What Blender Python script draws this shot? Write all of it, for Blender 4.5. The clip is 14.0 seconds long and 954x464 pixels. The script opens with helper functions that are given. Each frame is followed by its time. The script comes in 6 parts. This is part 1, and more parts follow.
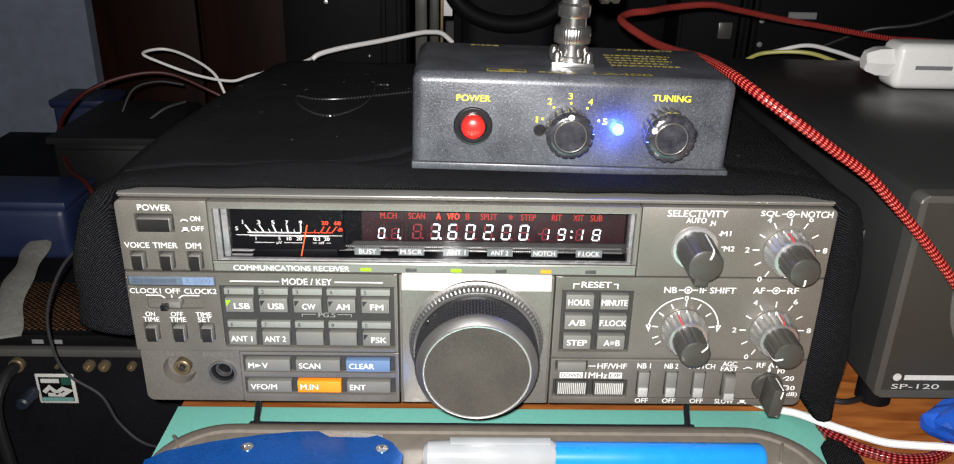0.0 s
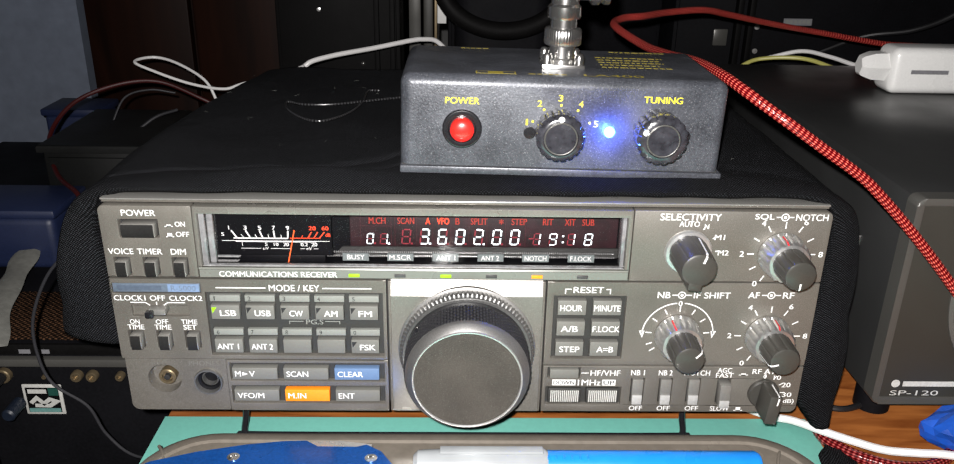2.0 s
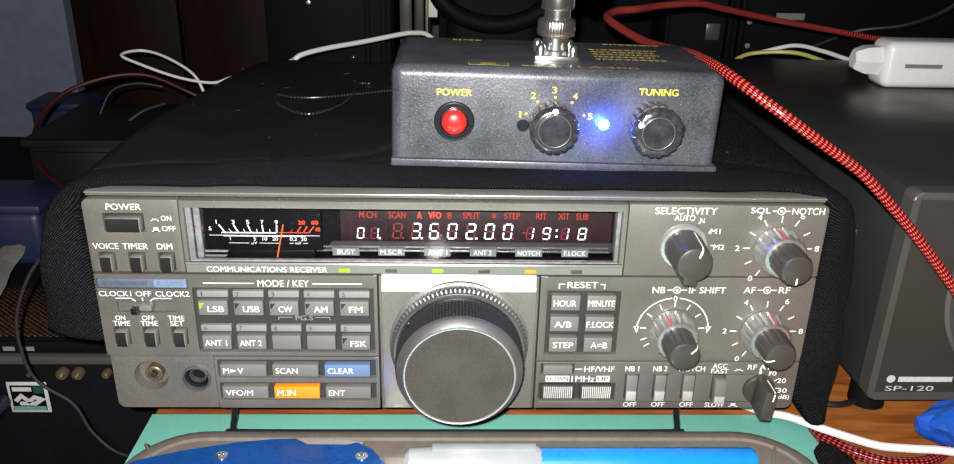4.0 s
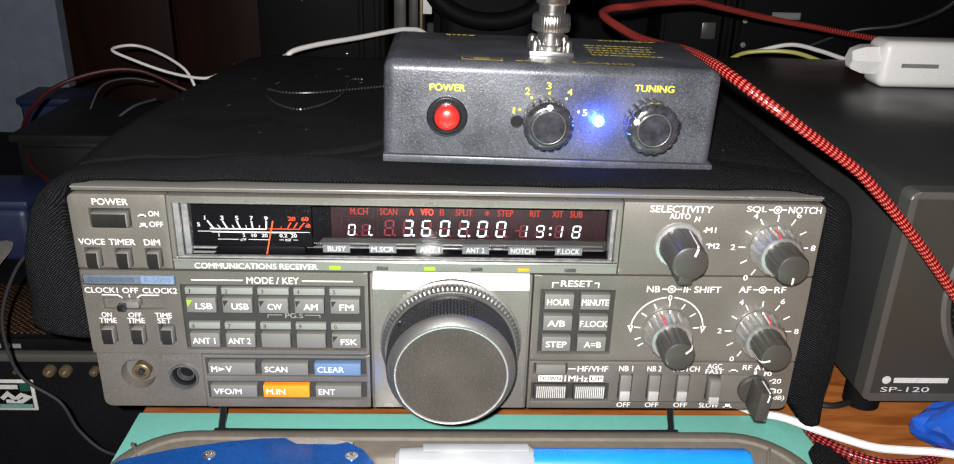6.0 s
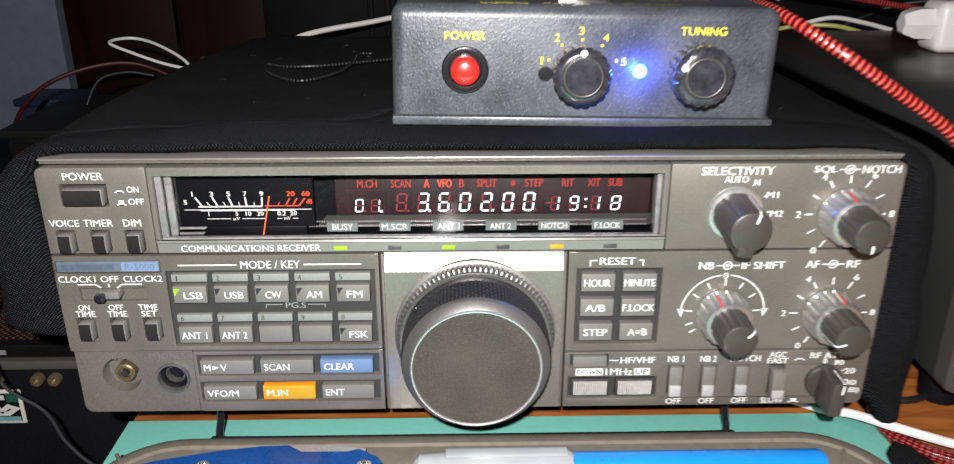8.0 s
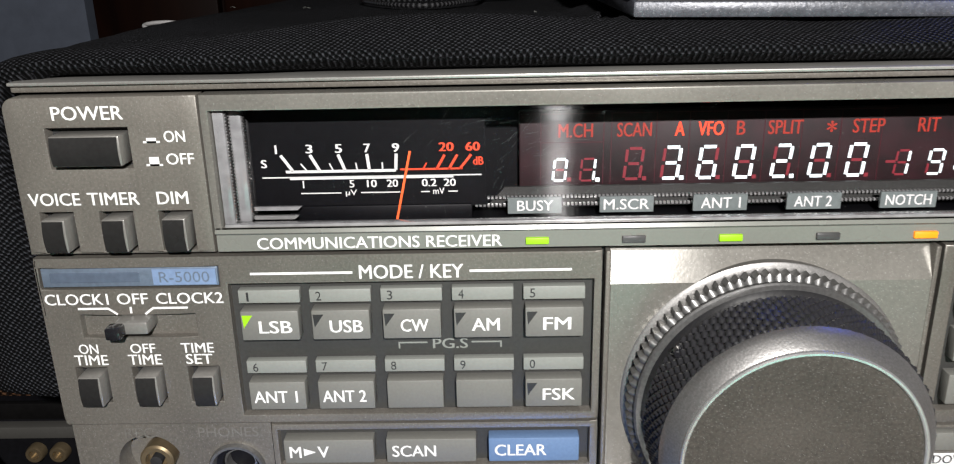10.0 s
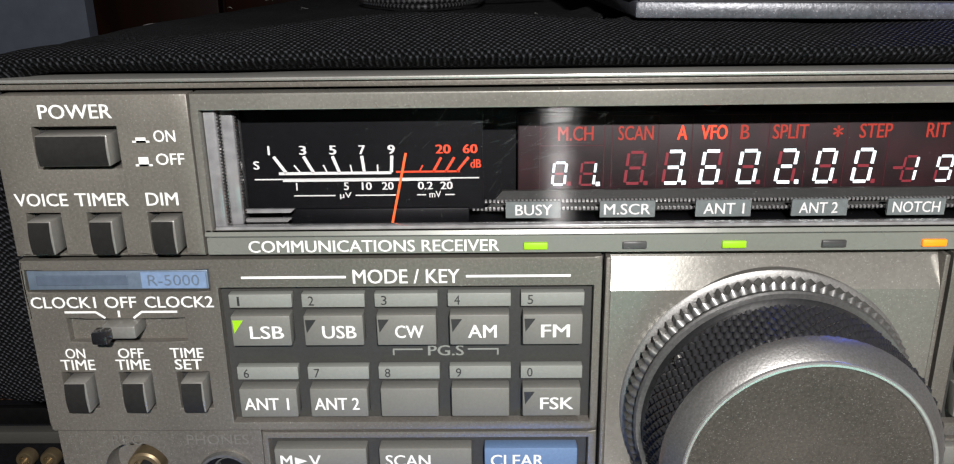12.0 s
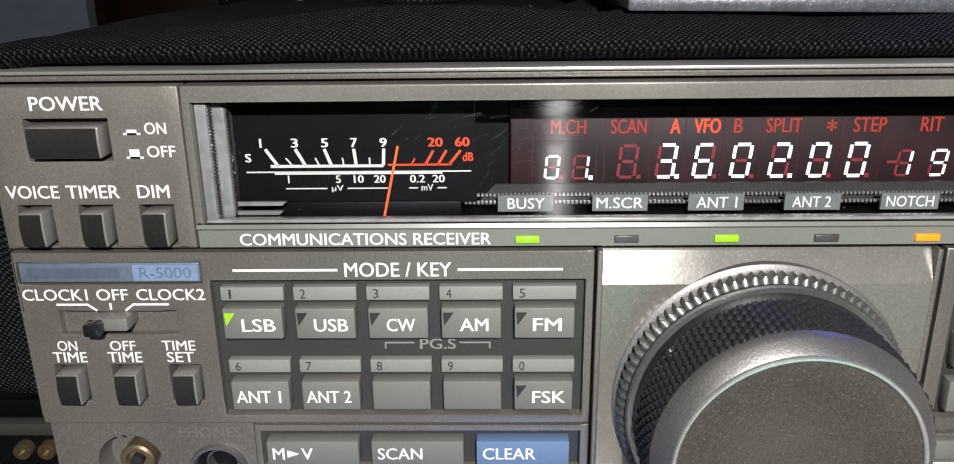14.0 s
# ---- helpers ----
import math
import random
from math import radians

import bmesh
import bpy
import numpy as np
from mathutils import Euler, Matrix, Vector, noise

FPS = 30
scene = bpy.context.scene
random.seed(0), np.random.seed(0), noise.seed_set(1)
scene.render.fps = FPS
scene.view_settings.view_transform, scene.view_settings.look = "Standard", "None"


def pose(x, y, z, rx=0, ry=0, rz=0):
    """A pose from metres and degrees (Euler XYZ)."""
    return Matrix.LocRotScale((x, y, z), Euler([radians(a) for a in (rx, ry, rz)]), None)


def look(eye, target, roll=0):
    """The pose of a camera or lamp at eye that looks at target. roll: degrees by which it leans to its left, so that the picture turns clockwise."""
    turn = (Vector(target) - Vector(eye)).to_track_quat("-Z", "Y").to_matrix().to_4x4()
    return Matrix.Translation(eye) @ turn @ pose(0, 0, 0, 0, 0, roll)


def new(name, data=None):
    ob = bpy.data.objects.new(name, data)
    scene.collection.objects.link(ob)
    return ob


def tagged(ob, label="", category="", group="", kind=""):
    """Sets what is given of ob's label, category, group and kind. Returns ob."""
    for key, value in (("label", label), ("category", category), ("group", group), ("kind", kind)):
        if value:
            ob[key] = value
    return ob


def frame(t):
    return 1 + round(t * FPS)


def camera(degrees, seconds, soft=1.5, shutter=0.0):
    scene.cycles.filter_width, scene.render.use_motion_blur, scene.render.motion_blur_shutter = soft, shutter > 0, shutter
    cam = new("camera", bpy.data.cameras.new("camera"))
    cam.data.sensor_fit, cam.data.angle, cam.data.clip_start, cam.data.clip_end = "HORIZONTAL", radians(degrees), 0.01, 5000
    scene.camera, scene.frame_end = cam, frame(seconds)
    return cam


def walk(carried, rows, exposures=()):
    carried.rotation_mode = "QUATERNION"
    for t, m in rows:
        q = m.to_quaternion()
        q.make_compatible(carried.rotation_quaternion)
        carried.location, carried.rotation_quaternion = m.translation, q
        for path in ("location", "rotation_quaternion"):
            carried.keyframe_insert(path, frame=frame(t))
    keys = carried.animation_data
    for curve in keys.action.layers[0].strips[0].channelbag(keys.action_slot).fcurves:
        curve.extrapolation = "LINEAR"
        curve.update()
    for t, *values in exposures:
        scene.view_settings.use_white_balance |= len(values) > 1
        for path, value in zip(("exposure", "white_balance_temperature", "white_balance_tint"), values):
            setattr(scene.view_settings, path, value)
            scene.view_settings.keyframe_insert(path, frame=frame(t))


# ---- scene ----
cam = camera(60.0, 14.0, soft=1.15, shutter=0.5)
PATH = [
    (0, (-0.0077, -0.2855, 0.2009), (-0.0032, -0.1021, 0.1213), 1.3),
    (0.5, (-0.0075, -0.2855, 0.2011), (-0.0024, -0.1016, 0.1226), 1.3),
    (1, (-0.0060, -0.2845, 0.2002), (-0.0012, -0.1004, 0.1224), 1.3),
    (1.5, (-0.0053, -0.2825, 0.1990), (-0.0003, -0.0984, 0.1211), 1.3),
    (2, (-0.0041, -0.2819, 0.1967), (0.0006, -0.0974, 0.1196), 1.1),
    (2.5, (-0.0049, -0.2803, 0.1967), (0.0007, -0.0959, 0.1193), 1.3),
    (3, (-0.0047, -0.2793, 0.1960), (0.0017, -0.0951, 0.1184), 1.3),
    (5.5, (-0.0044, -0.2753, 0.1922), (0.0035, -0.0912, 0.1143), 1.6),
    (6, (-0.0038, -0.2742, 0.1917), (0.0045, -0.0902, 0.1138), 1.8),
    (6.5, (-0.0036, -0.2722, 0.1897), (0.0052, -0.0881, 0.1121), 1.8),
    (7, (-0.0030, -0.2709, 0.1889), (0.0051, -0.0869, 0.1110), 1.7),
    (7.5, (-0.0031, -0.2645, 0.1827), (0.0053, -0.0806, 0.1045), 1.8),
    (8, (-0.0045, -0.2437, 0.1640), (-0.0006, -0.0582, 0.0893), 0.0),
    (8.2, (-0.0053, -0.2290, 0.1536), (-0.0032, -0.0428, 0.0807), -0.4),
    (8.5, (-0.0172, -0.2060, 0.1355), (-0.0152, -0.0186, 0.0658), -0.7),
    (8.7, (-0.0362, -0.1862, 0.1185), (-0.0354, 0.0021, 0.0511), -1.1),
    (11, (-0.0528, -0.1360, 0.1098), (-0.0575, 0.0533, 0.0455), -0.9),
    (11.5, (-0.0530, -0.1365, 0.1102), (-0.0556, 0.0530, 0.0464), -0.7),
    (12, (-0.0506, -0.1368, 0.1090), (-0.0541, 0.0529, 0.0457), -0.8),
    (12.5, (-0.0499, -0.1363, 0.1096), (-0.0536, 0.0528, 0.0445), -0.8),
    (13, (-0.0513, -0.1378, 0.1085), (-0.0526, 0.0519, 0.0450), -0.6),
    (13.5, (-0.0509, -0.1377, 0.1076), (-0.0524, 0.0522, 0.0450), -0.7),
    (14, (-0.0488, -0.1365, 0.1088), (-0.0528, 0.0527, 0.0441), -0.7),
]
EXPOSURES = [(0.0, 0.13), (3.0, 0.15), (5.5, 0.2), (6.5, 0.18), (7.0, 0.11), (7.5, 0.09), (8.5, 0.09), (10.8, -0.32), (14.0, -0.32)]
walk(cam, [(t, look(eye, target, roll)) for t, eye, target, roll in PATH], EXPOSURES)

# ---- light: the phone's own flash, in an otherwise dark room ----
world = bpy.data.worlds.new("night")
scene.world = world
world.use_nodes = True
world.node_tree.nodes["Background"].inputs["Color"].default_value = (0.6, 0.7, 1.0, 1)
world.node_tree.nodes["Background"].inputs["Strength"].default_value = 0.0001
flash = bpy.data.lights.new("flash", "POINT")
flash.energy, flash.color, flash.shadow_soft_size = 11.5, (1.0, 0.965, 0.95), 0.003
flash_lamp = new("flash", flash)
flash_lamp.location = (-0.013, -0.292, 0.213)
glow = bpy.data.lights.new("blue_glow", "POINT")
glow.energy, glow.color, glow.shadow_soft_size = 0.042, (0.03, 0.10, 1.0), 0.0015
new("blue_glow", glow).location = (0.0506, 0.0048, 0.1152)

# ---- materials ----
MM = 0.001


def material(name, color, rough=0.5, metal=0.0, vary=0.15, grain=900.0, bump=0.0, coat=0.0, stain=25.0, spec=0.5, speck=0.0):
    m = bpy.data.materials.new(name)
    m.use_nodes = True
    nt = m.node_tree
    b = nt.nodes["Principled BSDF"]
    b.inputs["Roughness"].default_value, b.inputs["Metallic"].default_value = rough, metal
    b.inputs["Coat Weight"].default_value, b.inputs["Specular IOR Level"].default_value = coat, spec
    b.inputs["Coat Roughness"].default_value = 0.12
    tc = nt.nodes.new("ShaderNodeTexCoord")
    n1, n2 = nt.nodes.new("ShaderNodeTexNoise"), nt.nodes.new("ShaderNodeTexNoise")
    n1.inputs["Scale"].default_value, n2.inputs["Scale"].default_value = grain, stain
    n2.inputs["Detail"].default_value = 5
    add = nt.nodes.new("ShaderNodeMath")
    add.operation = "ADD"
    for n, k in ((n1, 0), (n2, 1)):
        nt.links.new(tc.outputs["Object"], n.inputs["Vector"])
        nt.links.new(n.outputs["Fac"], add.inputs[k])
    ramp = nt.nodes.new("ShaderNodeMapRange")
    ramp.inputs["From Min"].default_value, ramp.inputs["From Max"].default_value = 0.7, 1.3
    ramp.inputs["To Min"].default_value, ramp.inputs["To Max"].default_value = 1 - vary, 1 + vary
    nt.links.new(add.outputs[0], ramp.inputs["Value"])
    mul = nt.nodes.new("ShaderNodeVectorMath")
    mul.operation = "SCALE"
    mul.inputs[0].default_value = color[:3]
    nt.links.new(ramp.outputs[0], mul.inputs["Scale"])
    last = mul.outputs[0]
    if speck:
        n3 = nt.nodes.new("ShaderNodeTexNoise")
        n3.inputs["Scale"].default_value = grain * 2.2
        nt.links.new(tc.outputs["Object"], n3.inputs["Vector"])
        sr = nt.nodes.new("ShaderNodeMapRange")
        sr.inputs["From Min"].default_value, sr.inputs["From Max"].default_value = 0.62, 0.72
        sr.inputs["To Max"].default_value = speck
        nt.links.new(n3.outputs["Fac"], sr.inputs["Value"])
        ad = nt.nodes.new("ShaderNodeVectorMath")
        ad.operation = "ADD"
        nt.links.new(last, ad.inputs[0])
        nt.links.new(sr.outputs[0], ad.inputs[1])
        last = ad.outputs[0]
    nt.links.new(last, b.inputs["Base Color"])
    rr = nt.nodes.new("ShaderNodeMapRange")
    rr.inputs["From Min"].default_value, rr.inputs["From Max"].default_value = 0.3, 0.7
    rr.inputs["To Min"].default_value, rr.inputs["To Max"].default_value = max(0.02, rough - 0.08), min(1, rough + 0.08)
    nt.links.new(n2.outputs["Fac"], rr.inputs["Value"])
    nt.links.new(rr.outputs[0], b.inputs["Roughness"])
    if bump:
        bp = nt.nodes.new("ShaderNodeBump")
        bp.inputs["Strength"].default_value, bp.inputs["Distance"].default_value = bump, 0.16 / grain
        nt.links.new(n1.outputs["Fac"], bp.inputs["Height"])
        nt.links.new(bp.outputs[0], b.inputs["Normal"])
    return m


def glowing(name, color, strength):
    m = bpy.data.materials.new(name)
    m.use_nodes = True
    b = m.node_tree.nodes["Principled BSDF"]
    b.inputs["Base Color"].default_value = (*color, 1)
    b.inputs["Emission Color"].default_value = (*color, 1)
    b.inputs["Emission Strength"].default_value = strength
    return m


def woven(name, color, pitch, strength, rough=0.9):
    """Cloth of that thread pitch in metres, as two crossed waves; they also paint the shade between threads."""
    m = material(name, color, rough, vary=0.35, grain=700, stain=18, spec=0.08)
    nt = m.node_tree
    b = nt.nodes["Principled BSDF"]
    tc = nt.nodes.new("ShaderNodeTexCoord")
    waves = []
    wob = nt.nodes.new("ShaderNodeTexNoise")
    wob.inputs["Scale"].default_value = 650
    nt.links.new(tc.outputs["Object"], wob.inputs["Vector"])
    jit = nt.nodes.new("ShaderNodeVectorMath")
    jit.operation = "MULTIPLY_ADD"
    jit.inputs[1].default_value = (pitch * 0.6,) * 3
    nt.links.new(wob.outputs["Color"], jit.inputs[0])
    nt.links.new(tc.outputs["Object"], jit.inputs[2])
    for way, k in (((1, 0.12, 0.12), 1), ((-0.1, 0.95, 1.1), 1)):
        dot = nt.nodes.new("ShaderNodeVectorMath")
        dot.operation = "DOT_PRODUCT"
        dot.inputs[1].default_value = tuple(2 * math.pi / pitch * a * 0.8 for a in way)
        nt.links.new(jit.outputs[0], dot.inputs[0])
        sine = nt.nodes.new("ShaderNodeMath")
        sine.operation = "SINE"
        nt.links.new(dot.outputs["Value"], sine.inputs[0])
        waves.append(sine)
    mul = nt.nodes.new("ShaderNodeMath")
    mul.operation = "MULTIPLY"
    nt.links.new(waves[0].outputs[0], mul.inputs[0])
    nt.links.new(waves[1].outputs[0], mul.inputs[1])
    bp = nt.nodes.new("ShaderNodeBump")
    bp.inputs["Strength"].default_value, bp.inputs["Distance"].default_value = strength, 0.0004
    nt.links.new(mul.outputs[0], bp.inputs["Height"])
    nt.links.new(bp.outputs[0], b.inputs["Normal"])
    # weave tone with the shade in the gaps multiplied into the colour
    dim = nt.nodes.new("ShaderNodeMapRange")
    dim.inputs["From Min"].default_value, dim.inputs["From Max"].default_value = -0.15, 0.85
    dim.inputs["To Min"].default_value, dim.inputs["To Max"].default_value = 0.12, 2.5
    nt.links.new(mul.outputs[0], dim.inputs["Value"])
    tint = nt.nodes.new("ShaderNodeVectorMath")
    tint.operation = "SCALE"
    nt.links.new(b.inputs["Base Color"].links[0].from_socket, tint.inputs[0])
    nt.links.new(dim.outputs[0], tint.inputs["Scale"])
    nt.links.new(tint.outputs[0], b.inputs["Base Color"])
    return m


def braided(name, color, dark, light, k):
    """Braid that follows a tube's own coordinates: u round it, v along it. light paints its glints, dark its gaps."""
    m = bpy.data.materials.new(name)
    m.use_nodes = True
    nt = m.node_tree
    b = nt.nodes["Principled BSDF"]
    b.inputs["Roughness"].default_value = 0.2
    uv = nt.nodes.new("ShaderNodeTexCoord")
    sep = nt.nodes.new("ShaderNodeSeparateXYZ")
    nt.links.new(uv.outputs["UV"], sep.inputs[0])
    out = []
    for sign in (1, -1):
        mv = nt.nodes.new("ShaderNodeMath")
        mv.operation = "MULTIPLY_ADD"
        nt.links.new(sep.outputs["Y"], mv.inputs[0])
        mv.inputs[1].default_value = sign * k
        mu = nt.nodes.new("ShaderNodeMath")
        mu.operation = "MULTIPLY"
        mu.inputs[1].default_value = 2 * math.pi * 7
        nt.links.new(sep.outputs["X"], mu.inputs[0])
        nt.links.new(mu.outputs[0], mv.inputs[2])
        s = nt.nodes.new("ShaderNodeMath")
        s.operation = "SINE"
        nt.links.new(mv.outputs[0], s.inputs[0])
        out.append(s)
    mul = nt.nodes.new("ShaderNodeMath")
    mul.operation = "MULTIPLY"
    nt.links.new(out[0].outputs[0], mul.inputs[0])
    nt.links.new(out[1].outputs[0], mul.inputs[1])
    # glints on the strand tops and shade in the gaps are painted by this ramp
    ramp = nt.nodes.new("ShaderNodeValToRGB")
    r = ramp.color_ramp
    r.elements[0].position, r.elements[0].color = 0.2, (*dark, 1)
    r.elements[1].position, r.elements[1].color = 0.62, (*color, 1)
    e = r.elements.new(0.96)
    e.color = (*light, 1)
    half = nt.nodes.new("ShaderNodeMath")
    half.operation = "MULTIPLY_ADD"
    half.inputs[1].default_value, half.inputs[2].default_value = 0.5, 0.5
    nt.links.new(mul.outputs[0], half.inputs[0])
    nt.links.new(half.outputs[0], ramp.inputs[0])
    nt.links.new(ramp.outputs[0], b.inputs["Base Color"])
    return m


M_PANEL = material("warm_grey_metallic_paint", (0.146, 0.136, 0.118), 0.38, 0.35, 0.2, 1900, 0.3, stain=30, speck=0.15)
M_BEZEL = material("bezel_paint", (0.185, 0.178, 0.158), 0.27, 0.35, 0.14, 1500, 0.1, speck=0.12)
M_STRIP = material("strip_paint", (0.17, 0.175, 0.155), 0.30, 0.1, 0.06, 2600, 0.05)
M_SEAM = material("seam_black", (0.012, 0.012, 0.012), 0.7)
M_TRAY = material("key_tray", (0.028, 0.028, 0.026), 0.55, 0, 0.2, 1500, 0.1)
M_KEY = material("grey_key", (0.15, 0.15, 0.135), 0.5, 0, 0.08, 2000, 0.1)
M_TAB = material("grey_tab", (0.21, 0.22, 0.20), 0.45, 0, 0.06, 2000, 0.05)
M_BLUEKEY = material("blue_key", (0.115, 0.19, 0.33), 0.5, 0, 0.08, 2000, 0.1)
M_ORANGE = material("orange_key", (0.95, 0.27, 0.012), 0.5, 0, 0.08, 2000, 0.1)
M_WHITE = material("white_print", (0.74, 0.74, 0.72), 0.5, 0, 0.04)
M_BLACKPRINT = material("black_print", (0.02, 0.02, 0.02), 0.5)
M_BUTTON = material("satin_push_button", (0.042, 0.041, 0.04), 0.3, 0.6, 0.15, 1200, 0.05)
M_BUTTONSIDE = material("button_grey", (0.20, 0.195, 0.18), 0.35, 0.3, 0.1, 1500, 0.08)
M_BADGE = material("blue_badge", (0.14, 0.18, 0.235), 0.35, 0.3, 0.15, 900)
M_BADGELIGHT = material("pale_blue_badge", (0.19, 0.27, 0.42), 0.4, 0.2, 0.12, 900)
M_BADGEBAR = material("grey_blue_badge", (0.105, 0.135, 0.185), 0.38, 0.3, 0.15, 900)
M_CHROME = material("brushed_metal", (0.60, 0.59, 0.57), 0.34, 0.7, 0.08, 900)
M_NICKEL = material("nickel_plate", (0.70, 0.69, 0.67), 0.18, 0.97, 0.08, 900)
M_RING = material("satin_metal_ring", (0.60, 0.60, 0.59), 0.30, 0.74, 0.12, 1200)
M_DIALTEETH = material("dark_metal_teeth", (0.20, 0.20, 0.195), 0.42, 0.8, 0.25, 1600, 0.2)
M_KNOB = material("dark_plastic_knob", (0.042, 0.040, 0.035), 0.34, 0, 0.12, 1500, 0.12)
M_DIAL = material("dial_rubber", (0.020, 0.020, 0.022), 0.34, 0, 0.2, 1500, 0.15)
M_DIALEDGE = material("dial_bevel", (0.29, 0.285, 0.275), 0.47, 0.85, 0.2, 2600, 0.45, speck=0.10)
M_DIALFACE = material("dial_face", (0.047, 0.042, 0.036), 0.5, 0.0, 0.35, 1800, 0.6, stain=60, speck=0.09, spec=0.3)
M_METER = material("meter_black", (0.004, 0.004, 0.005), 0.5, 0, 0.3, spec=0.15)
M_METERRED = material("meter_red", (0.85, 0.07, 0.02), 0.5)
M_NEEDLE = material("needle_orange", (1.0, 0.14, 0.03), 0.45, 0, 0.03)
M_TUBE = material("display_tube", (0.014, 0.0018, 0.0035), 0.6, 0, 0.6, 300, stain=70)
M_TUBEFRAME = material("display_grid", (0.060, 0.007, 0.013), 0.4, 0, 0.2)
M_GHOST = glowing("unlit_segment", (0.20, 0.018, 0.028), 0.14)
M_SEG = glowing("lit_segment", (0.86, 0.98, 1.0), 0.95)
M_REDWORD = glowing("lit_red_word", (1.0, 0.06, 0.02), 0.9)
M_DIMWORD = glowing("dim_red_word", (0.33, 0.026, 0.014), 0.15)
M_GREENLED = glowing("green_lamp", (0.25, 0.50, 0.006), 0.19)
M_YELLOWLED = glowing("yellow_lamp", (0.95, 0.26, 0.006), 0.30)
M_LEDOFF = material("lamp_off", (0.055, 0.055, 0.055), 0.35)
M_TAG = material("tag_grey", (0.15, 0.175, 0.17), 0.5)
M_CLEARRIB = material("ribbed_clear_plastic", (0.32, 0.325, 0.325), 0.2, 0.25, 0.25, 400, coat=0.6)
M_LIP = material("case_lip", (0.38, 0.375, 0.35), 0.30, 0.6, 0.12, 1800, 0.1)
M_CASE = material("case_black", (0.008, 0.008, 0.009), 0.6, 0, 0.2, 900, 0.1)
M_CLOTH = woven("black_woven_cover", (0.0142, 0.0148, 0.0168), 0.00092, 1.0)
M_HAMMER = material("dark_textured_paint", (0.058, 0.062, 0.073), 0.38, 0.2, 0.4, 1150, 0.5, stain=60, speck=0.14)
M_YELLOW = material("yellow_print", (0.78, 0.66, 0.03), 0.5, 0, 0.05)
# darker yellow for the print on the tuner's top
M_DIMYELLOW = material("darker_yellow_print", (0.34, 0.27, 0.03), 0.6, 0, 0.1)
M_REDCAP = material("red_cap", (0.85, 0.02, 0.015), 0.28, 0, 0.05, coat=0.5)
M_BLACKGLOSS = material("black_gloss_plastic", (0.012, 0.012, 0.014), 0.22, 0, 0.2, 900, coat=0.3)
M_BLUELED = glowing("blue_lamp", (0.12, 0.42, 1.0), 6.0)
M_TUNERKNOB = material("smoky_black_plastic", (0.028, 0.028, 0.034), 0.22, 0, 0.4, 500, coat=0.5, stain=220)
M_BRASS = material("brass", (0.24, 0.185, 0.11), 0.36, 0.7, 0.12)
M_BROWN = material("smoky_brown_plastic", (0.165, 0.145, 0.12), 0.22, 0, 0.12, 300, coat=0.6, stain=14)
M_KNIFE = material("blue_anodised", (0.004, 0.085, 0.37), 0.3, 0.5, 0.25, 900, 0.3, speck=0.03)
M_BLUEPEN = material("blue_plastic", (0.01, 0.22, 0.72), 0.3, 0, 0.06, 200, coat=0.4)
M_CLEAR = material("milky_cap", (0.33, 0.35, 0.36), 0.2, 0, 0.15, 60, coat=0.5)
M_MINT = material("mint_sheet", (0.23, 0.66, 0.55), 0.45, 0, 0.05, 500, 0.05, stain=9)
M_WHITECORD = material("white_cord", (0.72, 0.71, 0.70), 0.4, 0, 0.06)
M_BLACKCORD = material("black_cord", (0.008, 0.008, 0.009), 0.5, 0, 0.2)
M_GREYCORD = material("grey_cord", (0.022, 0.022, 0.025), 0.5, 0, 0.15, spec=0.3)
M_REDCORD = material("red_cord", (0.036, 0.0015, 0.0015), 0.5, 0, 0.15)
M_YELLOWCORD = material("yellow_cord", (0.45, 0.43, 0.12), 0.4, 0, 0.1)
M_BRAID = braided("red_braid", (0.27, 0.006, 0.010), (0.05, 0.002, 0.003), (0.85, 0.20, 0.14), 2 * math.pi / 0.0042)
M_TWIST = braided("twisted_dark_cord", (0.010, 0.010, 0.011), (0.004, 0.004, 0.004), (0.11, 0.11, 0.115), 2 * math.pi / 0.0032)
# shaded copy of the red braid: the shadow low on the desk darkens its colours
M_SHADEDBRAID = braided("shaded_red_braid", (0.16, 0.006, 0.008), (0.03, 0.001, 0.002), (0.42, 0.10, 0.09), 2 * math.pi / 0.0042)
M_KNOBRING = material("bright_knob_ring", (0.66, 0.66, 0.65), 0.33, 0.9, 0.12, 1200)
M_TOGGLE = material("pale_toggle", (0.36, 0.36, 0.35), 0.4)
M_KNOBLINE = material("red_knob_line", (0.55, 0.03, 0.035), 0.45)
M_GREYBOX = material("dark_grey_box", (0.0045, 0.0048, 0.0046), 0.55, 0, 0.2, 600, 0.1, spec=0.25)
M_TEAL = material("pale_teal", (0.12, 0.26, 0.24), 0.5)
M_NAVY = material("navy_plastic", (0.008, 0.014, 0.045), 0.5, 0, 0.2)
M_STRAP = material("pale_grey_strap", (0.15, 0.15, 0.135), 0.6, 0, 0.2, 300, 0.2)
M_SPEAKER = material("speaker_grey", (0.034, 0.033, 0.028), 0.42, 0.1, 0.12, 2200, 0.25)
M_SPEAKERRIM = material("speaker_rim", (0.085, 0.083, 0.076), 0.35, 0.3, 0.1, 2200, 0.15)
M_SPEAKERTOP = material("speaker_top", (0.024, 0.0245, 0.0245), 0.36, 0, 0.15, 2200, 0.25)
